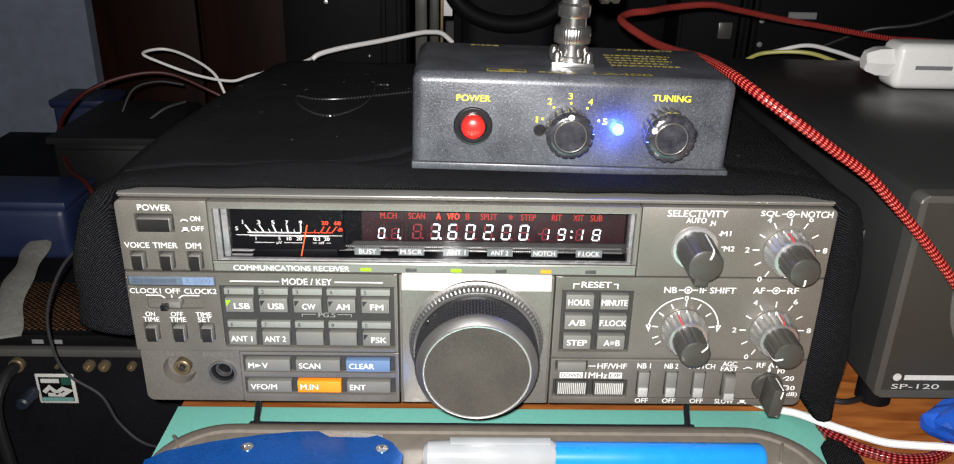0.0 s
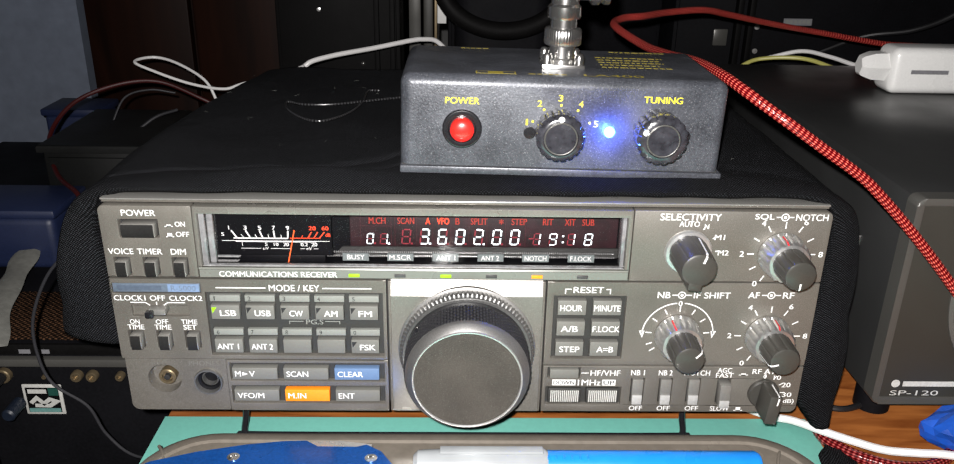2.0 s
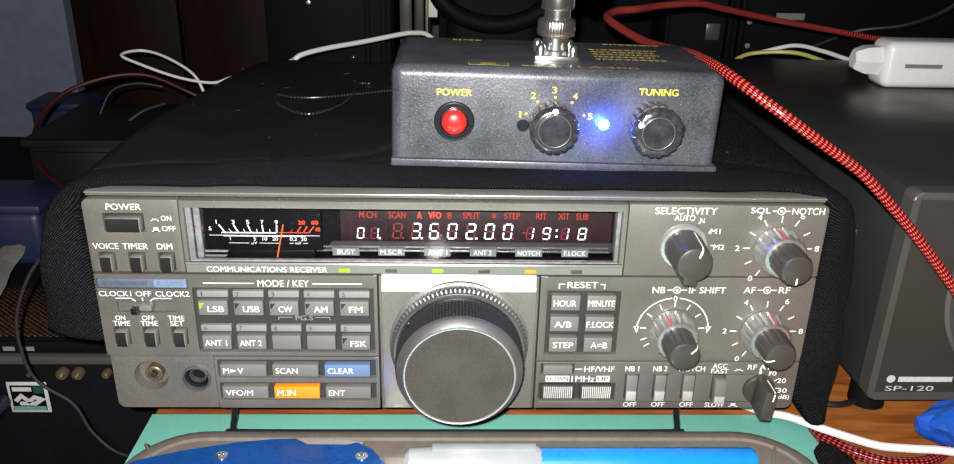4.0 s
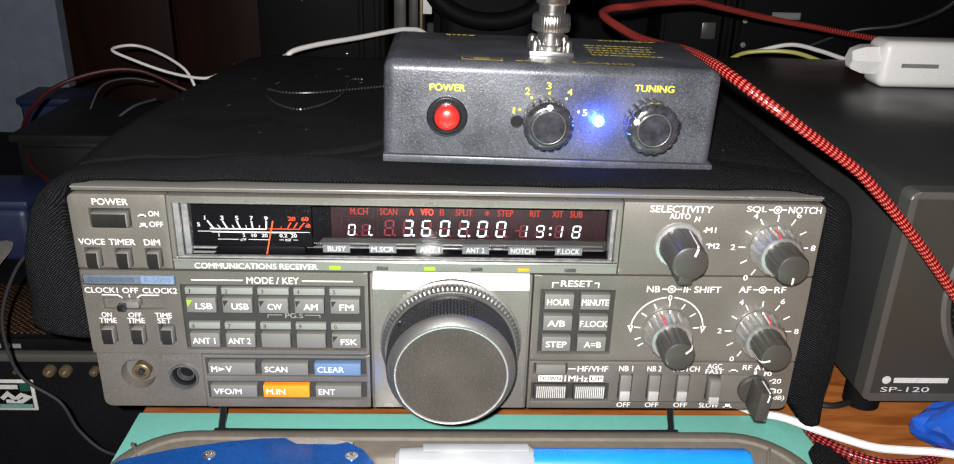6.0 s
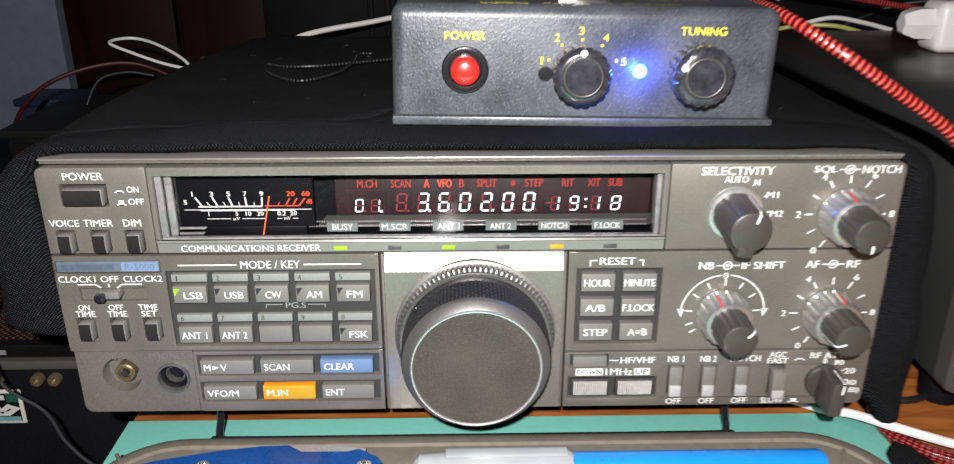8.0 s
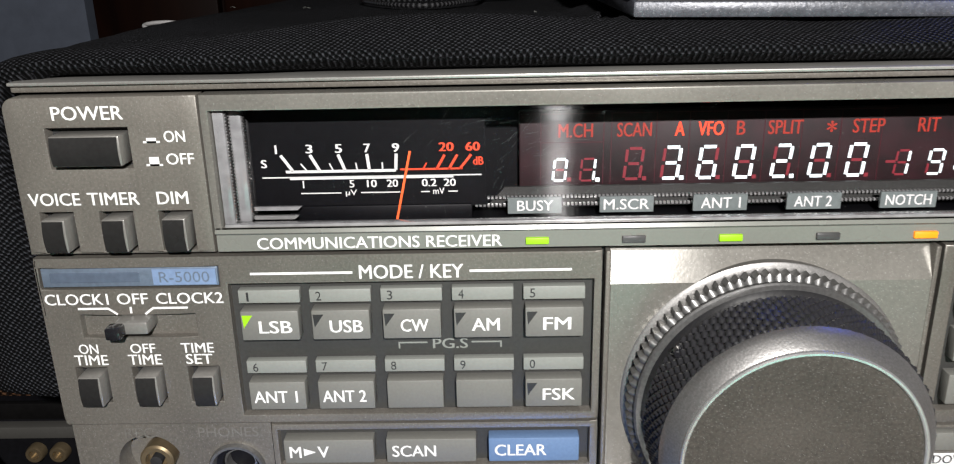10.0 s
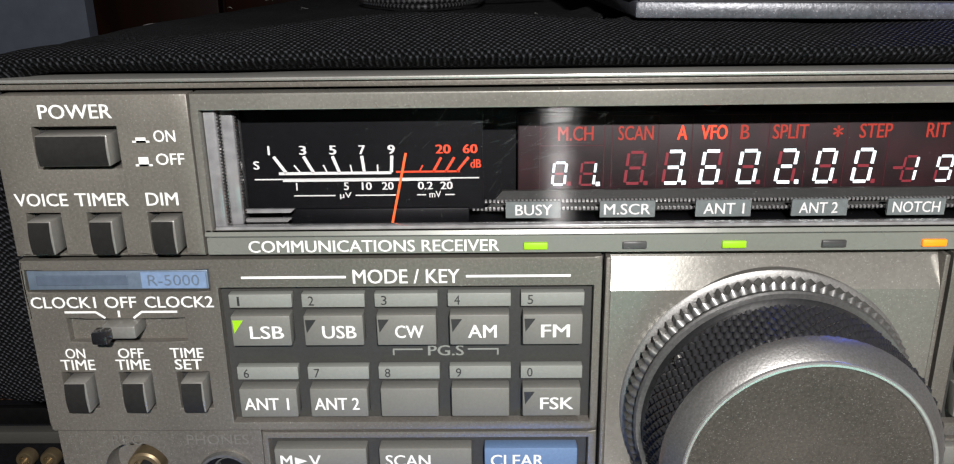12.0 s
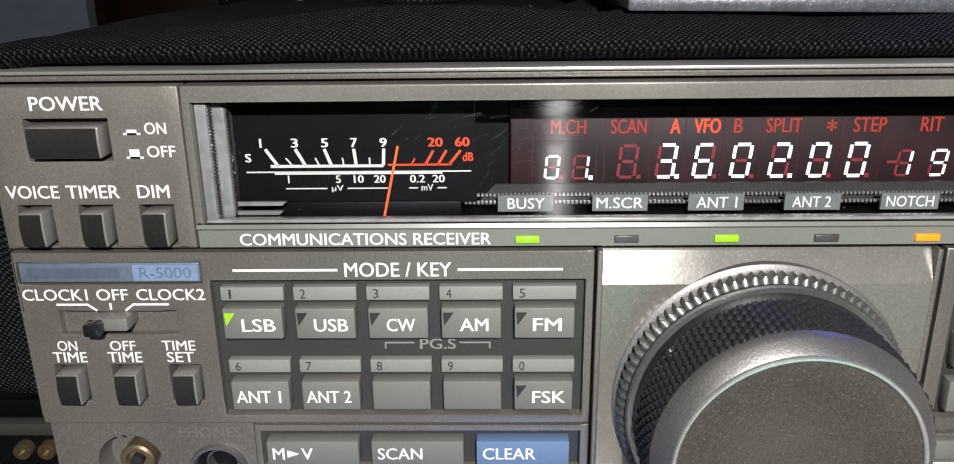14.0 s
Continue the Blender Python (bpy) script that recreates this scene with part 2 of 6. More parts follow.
M_CHARGER = material("white_plastic", (0.74, 0.74, 0.72), 0.28, 0, 0.04, coat=0.3)
M_GREYPRINT = material("grey_print", (0.18, 0.18, 0.19), 0.4)
M_BLUETAPE = material("blue_film", (0.009, 0.065, 0.36), 0.3, 0, 0.3, 120, 0.3)
M_SILVERTEXT = material("silver_print", (0.62, 0.62, 0.58), 0.4, 0.2)
M_BLACKBOX = material("black_equipment", (0.004, 0.004, 0.005), 0.65, 0, 0.3, 600, 0.1, spec=0.08)
M_BLACKBOX2 = material("charcoal_equipment", (0.0038, 0.0036, 0.0036), 0.6, 0, 0.3, 600, 0.1, spec=0.08)
M_WALL = material("blue_grey_wall", (0.122, 0.143, 0.186), 0.8, 0, 0.12, 90, 0.2, stain=6)
M_ROOM = material("room_paint", (0.12, 0.12, 0.12), 0.85, 0, 0.1, 60, 0.2, stain=2)
M_FLOOR = material("floor_dark", (0.06, 0.05, 0.045), 0.6, 0, 0.2, 60, 0.2, stain=3)
M_STICKGREEN = material("sticker_green", (0.015, 0.065, 0.05), 0.5, spec=0.2)
M_DARKBLUE = material("dark_blue_plastic", (0.006, 0.010, 0.020), 0.45, 0, 0.2)


def wood(name, a, b, scale, rough, stretch):
    m = bpy.data.materials.new(name)
    m.use_nodes = True
    nt = m.node_tree
    p = nt.nodes["Principled BSDF"]
    p.inputs["Roughness"].default_value = rough
    tc, mp, n = (nt.nodes.new("ShaderNode" + k) for k in ("TexCoord", "Mapping", "TexNoise"))
    mp.inputs["Scale"].default_value = stretch
    n.inputs["Scale"].default_value, n.inputs["Detail"].default_value, n.inputs["Distortion"].default_value = scale, 7, 0.8
    ramp = nt.nodes.new("ShaderNodeValToRGB")
    ramp.color_ramp.elements[0].position, ramp.color_ramp.elements[0].color = 0.32, (*a, 1)
    ramp.color_ramp.elements[1].position, ramp.color_ramp.elements[1].color = 0.68, (*b, 1)
    nt.links.new(tc.outputs["Object"], mp.inputs[0])
    nt.links.new(mp.outputs[0], n.inputs["Vector"])
    nt.links.new(n.outputs["Fac"], ramp.inputs[0])
    nt.links.new(ramp.outputs[0], p.inputs["Base Color"])
    bp = nt.nodes.new("ShaderNodeBump")
    bp.inputs["Strength"].default_value, bp.inputs["Distance"].default_value = 0.15, 0.0003
    nt.links.new(n.outputs["Fac"], bp.inputs["Height"])
    nt.links.new(bp.outputs[0], p.inputs["Normal"])
    return m


M_DESK = wood("orange_varnished_wood", (0.17, 0.046, 0.010), (0.35, 0.12, 0.029), 30, 0.35, (1, 6, 6))
# the shade behind the desk is put into the cabinet wood's near-black colours
M_CABINET = wood("shaded_red_brown_wood", (0.0055, 0.0016, 0.0007), (0.0145, 0.0042, 0.0018), 9, 0.55, (5, 5, 0.7))
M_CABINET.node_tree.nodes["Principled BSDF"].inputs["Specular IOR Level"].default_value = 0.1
M_MESH = woven("brown_speaker_cloth", (0.042, 0.021, 0.011), 0.0026, 1.0, 0.8)

# clear pane in front of the meter and the display
M_PANE = bpy.data.materials.new("clear_pane")
M_PANE.use_nodes = True
pane_nodes = M_PANE.node_tree
pane_nodes.nodes.remove(pane_nodes.nodes["Principled BSDF"])
pane_mix, pane_clear, pane_gloss, pane_fresnel = (pane_nodes.nodes.new("ShaderNode" + k) for k in ("MixShader", "BsdfTransparent", "BsdfGlossy", "Fresnel"))
pane_clear.inputs["Color"].default_value = (0.93, 0.92, 0.94, 1)
pane_gloss.distribution = "BECKMANN"
pane_gloss.inputs["Roughness"].default_value = 0.34
pane_gloss.inputs["Anisotropy"].default_value = 0.91
pane_gloss.inputs["Rotation"].default_value = 0.0
pane_tangent = pane_nodes.nodes.new("ShaderNodeTangent")
pane_tangent.direction_type, pane_tangent.axis = "RADIAL", "Z"
pane_nodes.links.new(pane_tangent.outputs[0], pane_gloss.inputs["Tangent"])
pane_fresnel.inputs["IOR"].default_value = 1.8
pane_nodes.links.new(pane_fresnel.outputs[0], pane_mix.inputs[0])
pane_nodes.links.new(pane_clear.outputs[0], pane_mix.inputs[1])
pane_nodes.links.new(pane_gloss.outputs[0], pane_mix.inputs[2])
pane_nodes.links.new(pane_mix.outputs[0], pane_nodes.nodes["Material Output"].inputs["Surface"])


# ---- shape helpers: all lengths in millimetres ----
def part(name, bm, mat, parent=None, label="", smooth=True):
    """Link a bmesh, in millimetres, as one mesh object under a thing or a part."""
    for v in bm.verts:
        v.co *= MM
    bmesh.ops.recalc_face_normals(bm, faces=bm.faces)
    me = bpy.data.meshes.new(name)
    bm.to_mesh(me)
    bm.free()
    me.materials.append(mat)
    if smooth:
        me.shade_smooth()
        me.set_sharp_from_angle(angle=radians(35))
    ob = new(name, me)
    if parent is not None:
        ob.parent = parent
    if label:
        tagged(ob, label)
    return ob


def thing(name, label, category, group="", kind=""):
    return tagged(new(name), label, category, group, kind)


def add_box(bm, x0, x1, y0, y1, z0, z1, bevel=0.0, seg=2):
    b2 = bmesh.new()
    bmesh.ops.create_cube(b2, size=1)
    for v in b2.verts:
        v.co = Vector(((x0 + x1) / 2 + v.co.x * (x1 - x0), (y0 + y1) / 2 + v.co.y * (y1 - y0), (z0 + z1) / 2 + v.co.z * (z1 - z0)))
    if bevel:
        bmesh.ops.bevel(b2, geom=b2.edges[:], offset=bevel, segments=seg, affect="EDGES", profile=0.5)
    me = bpy.data.meshes.new("tmp")
    b2.to_mesh(me)
    b2.free()
    bm.from_mesh(me)
    bpy.data.meshes.remove(me)
    return bm


def box(x0, x1, y0, y1, z0, z1, bevel=0.0, seg=2):
    return add_box(bmesh.new(), x0, x1, y0, y1, z0, z1, bevel, seg)


def plate(x0, x1, z0, z1, yf, yb, holes=(), bevel=0.35, corners=(), radius=2.2):
    """A plate facing -y with rectangular openings (x0, x1, z0, z1) right through it; corners (x, z) are rounded."""
    xs = sorted({x0, x1, *(h[0] for h in holes), *(h[1] for h in holes)})
    zs = sorted({z0, z1, *(h[2] for h in holes), *(h[3] for h in holes)})
    bm = bmesh.new()
    grid = {(x, z): bm.verts.new((x, yf, z)) for x in xs for z in zs}
    for i in range(len(xs) - 1):
        for k in range(len(zs) - 1):
            cx, cz = (xs[i] + xs[i + 1]) / 2, (zs[k] + zs[k + 1]) / 2
            if any(h[0] < cx < h[1] and h[2] < cz < h[3] for h in holes):
                continue
            bm.faces.new([grid[xs[i], zs[k]], grid[xs[i + 1], zs[k]], grid[xs[i + 1], zs[k + 1]], grid[xs[i], zs[k + 1]]])
    for v in [v for v in bm.verts if not v.link_faces]:
        bm.verts.remove(v)
    rim = [e for e in bm.edges if e.is_boundary]
    made = bmesh.ops.extrude_edge_only(bm, edges=rim)["geom"]
    for v in made:
        if isinstance(v, bmesh.types.BMVert):
            v.co.y = yb
    turned = [e for e in bm.edges if abs(e.verts[0].co.y - e.verts[1].co.y) > 1e-6 and any(abs(e.verts[0].co.x - cx) + abs(e.verts[0].co.z - cz) < 1e-4 for cx, cz in corners)]
    if turned:
        bmesh.ops.bevel(bm, geom=turned, offset=radius, segments=5, affect="EDGES", profile=0.5)
        bm.normal_update()
        rim = [e for e in bm.edges if len(e.link_faces) == 2 and all(abs(v.co.y - yf) < 1e-6 for v in e.verts) and sum(abs(f.normal.y) > 0.9 for f in e.link_faces) == 1]
    if bevel:
        bmesh.ops.bevel(bm, geom=rim, offset=bevel, segments=2, affect="EDGES", profile=0.5)
    return bm


def lathe(profile, cx, cy, cz, n=48, axis="y", wave=None):
    """Turn (radius, height) pairs round an axis; height runs along -y, or up z. wave(angle, k) scales the radius of ring k."""
    bm = bmesh.new()
    rings = []
    for k, (r, h) in enumerate(profile):
        ring = []
        for i in range(n):
            a = 2 * math.pi * i / n
            rr = r * (wave(a, k) if wave else 1)
            u, w = rr * math.sin(a), rr * math.cos(a)
            ring.append(bm.verts.new((cx + u, cy - h, cz + w) if axis == "y" else (cx + u, cy + w, cz + h)))
        rings.append(ring)
    for a, b in zip(rings, rings[1:]):
        for i in range(n):
            bm.faces.new((a[i], a[(i + 1) % n], b[(i + 1) % n], b[i]))
    for end in (rings[0], rings[-1]):
        bm.faces.new(end)
    return bm


def ribbon(points, width, y=-0.06, thick=0.05):
    """A flat printed line through (x, z) points on a plane facing -y."""
    bm = bmesh.new()
    pairs = []
    for i, p in enumerate(points):
        p = Vector(p)
        before = (p - Vector(points[i - 1])).normalized() if i else None
        after = (Vector(points[i + 1]) - p).normalized() if i + 1 < len(points) else None
        d = ((before or after) + (after or before)).normalized()
        base = before or after
        k = 1 / max(0.4, d.dot(base))
        nrm = Vector((-d.y, d.x)) * width / 2 * k
        pairs.append([bm.verts.new((q.x, yy, q.y)) for q in (p + nrm, p - nrm) for yy in (y, y + thick)])
    for a, b in zip(pairs, pairs[1:]):
        bm.faces.new((a[0], a[2], b[2], b[0]))
        bm.faces.new((a[0], b[0], b[1], a[1]))
        bm.faces.new((a[2], a[3], b[3], b[2]))
    return bm


def arc_points(cx, cz, r, a0, a1, n=24):
    return [(cx + r * math.sin(radians(a0 + (a1 - a0) * i / n)), cz + r * math.cos(radians(a0 + (a1 - a0) * i / n))) for i in range(n + 1)]


def lettering(text, x0, x1, z0, z1, parent, mat, y=-0.04, bold=0.014, flat=False):
    """Print that fills x0..x1 and z0..z1 of a plane facing -y, or of one facing up (flat: z0, z1 are then y). bold: a second layer beside the first."""
    cu = bpy.data.curves.new("lettering", "FONT")
    cu.body, cu.offset, cu.resolution_u = text, 0.0, 3
    tmp = bpy.data.objects.new("tmp", cu)
    me = bpy.data.meshes.new_from_object(tmp)
    bpy.data.objects.remove(tmp)
    n = len(me.vertices)
    co = np.empty(n * 3)
    me.vertices.foreach_get("co", co)
    co = co.reshape(n, 3)
    faces = [tuple(p.vertices) for p in me.polygons]
    bpy.data.meshes.remove(me)
    shift = 2.2 * bold
    lo, hi = co.min(0), co.max(0)
    layers, polys = [], []
    for k, (du, lift) in enumerate(((0.0, 0.0), (shift, 0.012)) if bold else ((0.0, 0.0),)):
        u = x0 + (co[:, 0] + du - lo[0]) / max(1e-6, hi[0] + (shift if bold else 0) - lo[0]) * (x1 - x0)
        w = z0 + (co[:, 1] - lo[1]) / max(1e-6, hi[1] - lo[1]) * (z1 - z0)
        if text == "1":
            u = (x0 + x1) / 2 + (u - (x0 + x1) / 2) * 0.42
        layers.append(np.stack([u, w, np.full(n, y + lift)] if flat else [u, np.full(n, y - lift), w], 1) * MM)
        polys += [tuple(v + k * n for v in p) for p in faces]
    me = bpy.data.meshes.new("lettering")
    me.from_pydata(np.concatenate(layers).tolist(), [], polys)
    me.materials.append(mat)
    ob = new("lettering", me)
    ob.parent = parent
    return ob


def smooth_path(points, steps=12):
    """Catmull-Rom through points."""
    p = [Vector(q) for q in points]
    p = [2 * p[0] - p[1], *p, 2 * p[-1] - p[-2]]
    out = []
    for i in range(1, len(p) - 2):
        for k in range(steps):
            t = k / steps
            out.append(0.5 * (2 * p[i] + (p[i + 1] - p[i - 1]) * t + (2 * p[i - 1] - 5 * p[i] + 4 * p[i + 1] - p[i + 2]) * t * t
                              + (3 * p[i] - p[i - 1] - 3 * p[i + 1] + p[i + 2]) * t ** 3))
    return [*out, p[-2]]


def tube(points, radius, n=10, braid=0.0, step=None, pitch=3.6):
    """A round cord through points, with coordinates round and along it."""
    line = smooth_path(points)
    if step:
        dense, acc = [line[0]], 0.0
        for a, b in zip(line, line[1:]):
            length = (b - a).length
            m = max(1, int(length / step))
            dense += [a.lerp(b, (k + 1) / m) for k in range(m)]
        line = dense
    bm = bmesh.new()
    uv = bm.loops.layers.uv.new("UVMap")
    rings, runs, up, run = [], [], Vector((0, 0, 1)), 0.0
    for i, p in enumerate(line):
        d = (line[min(i + 1, len(line) - 1)] - line[max(i - 1, 0)]).normalized()
        side = d.cross(up)
        side = side.normalized() if side.length > 1e-3 else Vector((1, 0, 0))
        up = side.cross(d).normalized()
        if i:
            run += (p - line[i - 1]).length
        ring = []
        for k in range(n):
            a = 2 * math.pi * k / n
            r = radius
            if braid:
                w = 2 * math.pi * run / pitch
                r *= 1 + braid * math.sin(7 * a + w) * math.sin(7 * a - w)
            ring.append(bm.verts.new(p + side * r * math.cos(a) + up * r * math.sin(a)))
        rings.append(ring)
        runs.append(run)
    for i in range(len(rings) - 1):
        for k in range(n):
            q = (k + 1) % n
            f = bm.faces.new((rings[i][k], rings[i][q], rings[i + 1][q], rings[i + 1][k]))
            for loop, u, v in zip(f.loops, (k / n, (k + 1) / n, (k + 1) / n, k / n), (runs[i], runs[i], runs[i + 1], runs[i + 1])):
                loop[uv].uv = (u, v * MM)
    for end in (rings[0], rings[-1]):
        bm.faces.new(end)
    return bm


def cord(name, points, radius, mat, label, category="cable"):
    return tagged(part(name, tube(points, radius), mat), label, category)


# ---- the room ----
def slab(name, x0, x1, y0, y1, z0, z1, mat, label, category):
    return tagged(part(name, box(x0, x1, y0, y1, z0, z1), mat, smooth=False), label, category, kind="structure")


slab("floor", -1300, 1400, -1900, 900, -780, -750, M_FLOOR, "dark floor of the unlit room", "floor")
slab("ceiling", -1300, 1400, -1900, 900, 1650, 1680, M_ROOM, "plain ceiling of the unlit room", "ceiling")
slab("wall_north", -1300, 1400, 860, 900, -750, 1650, M_ROOM, "plain wall behind the desk", "wall")
slab("wall_south", -1300, 1400, -1900, -1860, -750, 1650, M_ROOM, "plain wall facing the desk", "wall")
slab("wall_west", -1300, -1260, -1860, 860, -750, 1650, M_ROOM, "plain side wall", "wall")
slab("wall_east", 1360, 1400, -1860, 860, -750, 1650, M_ROOM, "plain side wall", "wall")
slab("wall_1", -1260, -356, 505, 860, -750, 1650, M_WALL, "blue-grey painted wall beside the wooden cabinet", "wall")

DESK = -26.0
desk = thing("desk", "orange-brown varnished wooden desk under the radio", "desk")
part("desktop", box(-134.4, 1000, -330, 640, DESK - 22, DESK, 1.5), M_DESK, desk)
for lx in (-110, 950):
    for ly in (-290, 600):
        part("leg", box(lx - 25, lx + 25, ly - 25, ly + 25, -750, DESK - 22, 2), M_DESK, desk)

# ---- the receiver ----
radio = thing("radio_receiver", "warm grey communications receiver with lit display and large tuning dial", "radio")
REC, PHONES = (-119.6, 14.6), (-102.4, 13.4)
part("case", box(-128, 133, 17, 150, 1, 87.5, 1.5), M_CASE, radio, "black metal case")
part("case_rear", box(-113, 133, 150, 206, 1, 87, 1.5), M_CASE, radio)
part("backing", plate(-131.5, 131.5, 2.6, 85.6, 3.2, 16.5, [(-99.3, 59.0, 62.2, 85.6), (REC[0] - 7, REC[0] + 7, REC[1] - 7, REC[1] + 7), (PHONES[0] - 7, PHONES[0] + 7, PHONES[1] - 7, PHONES[1] + 7)], 0), M_SEAM, radio, "black seams between the panel blocks")
part("top_band", box(-134, 134, 2.2, 12, 88.5, 89.8, 0.3), M_PANEL, radio)
part("top_lip", box(-134, 134, 1.2, 12, 89.75, 90.4, 0.25), M_LIP, radio, "bright metal lip over the front panel")

JACKS = [(c[0] - 7.5, c[0] + 7.5, c[1] - 7.5, c[1] + 7.5) for c in (REC, PHONES)]


def pusher_holes():
    return [(-131.9 + 10.7 * i, -125.9 + 10.7 * i, 60.0, 67.4) for i in range(3)]


# panel blocks, parted by dark seams
part("panel_block", plate(-135, -101.2, 59.4, 88, 0, 3.4, [(-128.2, -113.8, 75.4, 82.6), *pusher_holes()], corners=[(-135, 88)]), M_PANEL, radio)
part("panel_block", plate(61.2, 135, 59.3, 88, 0, 3.4, corners=[(135, 88)]), M_PANEL, radio)
part("panel_block", plate(-135, -31.1, 24.0, 58.6, 0, 3.4, [(-99.8, -32.4, 25.6, 53.1), (-134.5, -101.2, 52.5, 56.7), (-128.2, -106.6, 42.6, 47.3),
                                                            *[(-131.0 + 10.8 * i, -125.0 + 10.8 * i, 28.6, 36.3) for i in range(3)]]), M_PANEL, radio)
part("panel_block", plate(-134, -95.4, 0, 23.7, 0.3, 3.4, JACKS, 0, [(-134, 0)], 3.0), M_PANEL, radio)
part("panel_block", plate(-94.7, -31.1, 0, 23.4, 0, 3.4, [(-93.6, -32.6, 13.9, 22.0), (-93.6, -32.6, 3.4, 11.6)]), M_PANEL, radio)
part("panel_block", plate(30.4, 135, 22.2, 58.6, 0, 3.4, [(33.2, 61.2, 24.9, 52.7)]), M_PANEL, radio)
part("panel_block", plate(30.4, 135, 0, 21.5, 0, 3.4, [(32.4, 45.4, 15.7, 20.7), (31.9, 62.4, 3.3, 11.8),
                                                       *[(x, x + 5.4, 3.6, 16.0) for x in (66.2, 77.6, 89.0)], (101.2, 106.6, 3.4, 15.8)], corners=[(135, 0)], radius=3.0), M_PANEL, radio)
# the block behind the dial: a sloping band over a slightly sunken field
bm = bmesh.new()
for a, b in (((3.2, 58.4), (2.7, 57.6)), ((2.7, 57.6), (0.2, 52.0)), ((0.2, 52.0), (0.2, 0.0))):
    q = [bm.verts.new((x, y, z)) for x, (y, z) in ((-29.4, a), (28.9, a), (28.9, b), (-29.4, b))]
    bm.faces.new(q)
bmesh.ops.remove_doubles(bm, verts=bm.verts, dist=0.01)
part("dial_field", bm, M_BEZEL, radio, "grey field behind the dial with a sloping band", smooth=False)
for x0, x1 in ((-30.4, -29.4), (28.9, 29.8)):
    part("dial_field_edge", box(x0, x1, 0.1, 3.4, 0, 58.4, 0.25), M_PANEL, radio)

# bezel round the display, and the strip of lamps under it
part("display_bezel", plate(-100.6, 60.6, 63.9, 88, -0.6, 3.4, [(-99.3, 59.0, 64.0, 85.2)], 0.3), M_BEZEL, radio)
bm = bmesh.new()
for x0, x1 in ((-100.6, 60.6),):
    prof = [(-0.6, 63.9), (-0.9, 63.2), (-0.2, 62.7), (-0.2, 59.6), (0.8, 59.2), (3.0, 59.2)]
    rows = [[bm.verts.new((x, y, z)) for y, z in prof] for x in (x0, x1)]
    for i in range(len(prof) - 1):
        bm.faces.new((rows[0][i], rows[1][i], rows[1][i + 1], rows[0][i + 1]))
    for r in rows:
        bm.faces.new(r)
part("lamp_strip", bm, M_STRIP, radio, "smooth grey strip with six small lamps", smooth=False)
for i, mat in enumerate((M_GREENLED, M_LEDOFF, M_GREENLED, M_LEDOFF, M_YELLOWLED, M_LEDOFF)):
    x = -42.9 + 17.26 * i
    part("indicator_lamp", box(x - 2.1, x + 2.1, -0.75, 0.4, 60.2, 61.5, 0.2), mat, radio, ("lit lamp" if mat is not M_LEDOFF else "unlit lamp"))

# the window: well, ribbed clear sides, meter scale, display tube
DY = 5.0
well = part("display_well", plate(-99.3, 59.0, 62.4, 85.2, 15.6, 16.4, (), 0), M_METER, radio, "black inside of the display window")
for x0, x1, z0, z1 in ((-99.3, 59.0, 85.0, 85.6), (-99.3, 59.0, 62.2, 62.6)):
    part("well_side", box(x0, x1, 0.5, 15.7, z0, z1), M_METER, radio)
# stepped, ribbed clear plastic frames the meter
for x0, x1, yy in ((-99.2, -97.2, 1.0), (-97.0, -94.8, 3.0), (57.4, 58.9, 1.5)):
    part("clear_frame_side", box(x0, x1, yy, 7.6, 64.1, 84.9, 0.25), M_CLEARRIB, radio)
bm = bmesh.new()
for i in range(34):
    z = 64.6 + 0.6 * i
    add_box(bm, -97.4, -96.6, 1.6, 2.4, z, z + 0.32)
    add_box(bm, -95.2, -94.4, 3.6, 4.4, z, z + 0.32)
part("ribbing", bm, M_NICKEL, radio, "fine ribs of the clear frame", smooth=False)
for x0, x1 in ((-98.5, -88.5), (-54.0, 57.5)):
    for yy, z in ((8.4, 64.9), (10.0, 65.9)):
        bm = bmesh.new()
        for i in range(int((x1 - x0) / 0.75)):
            add_box(bm, x0 + 0.75 * i, x0 + 0.75 * i + 0.4, yy, yy + 0.7, z - 0.25, z + 0.2)
        part("ribbing", bm, M_RING, radio, smooth=False)
for pts, y0, y1, mat in (([(-94.4, 64.4), (-87.0, 64.4), (-86.2, 65.1), (-94.4, 65.1)], 3.4, 4.0, M_RING),
                         ([(-94.4, 65.8), (-86.6, 65.8), (-85.8, 66.5), (-94.4, 66.5)], 4.4, 5.0, M_CLEARRIB),
                         ([(-52.0, 63.6), (58.8, 63.6), (58.8, 67.6), (-48.5, 67.6)], 11.2, 12.0, M_TRAY)):
    bm = bmesh.new()
    near = [bm.verts.new((x, y0, z)) for x, z in pts]
    far = [bm.verts.new((x, y1, z)) for x, z in pts]
    for i in range(4):
        bm.faces.new((near[i], near[(i + 1) % 4], far[(i + 1) % 4], far[i]))
    bm.faces.new(near)
    bm.faces.new(far)
    part("clear_step", bm, mat, radio, smooth=False)
part("clear_shelf", box(-99.0, 58.8, 0.2, 2.2, 63.95, 64.5, 0.15), M_CLEARRIB, radio)

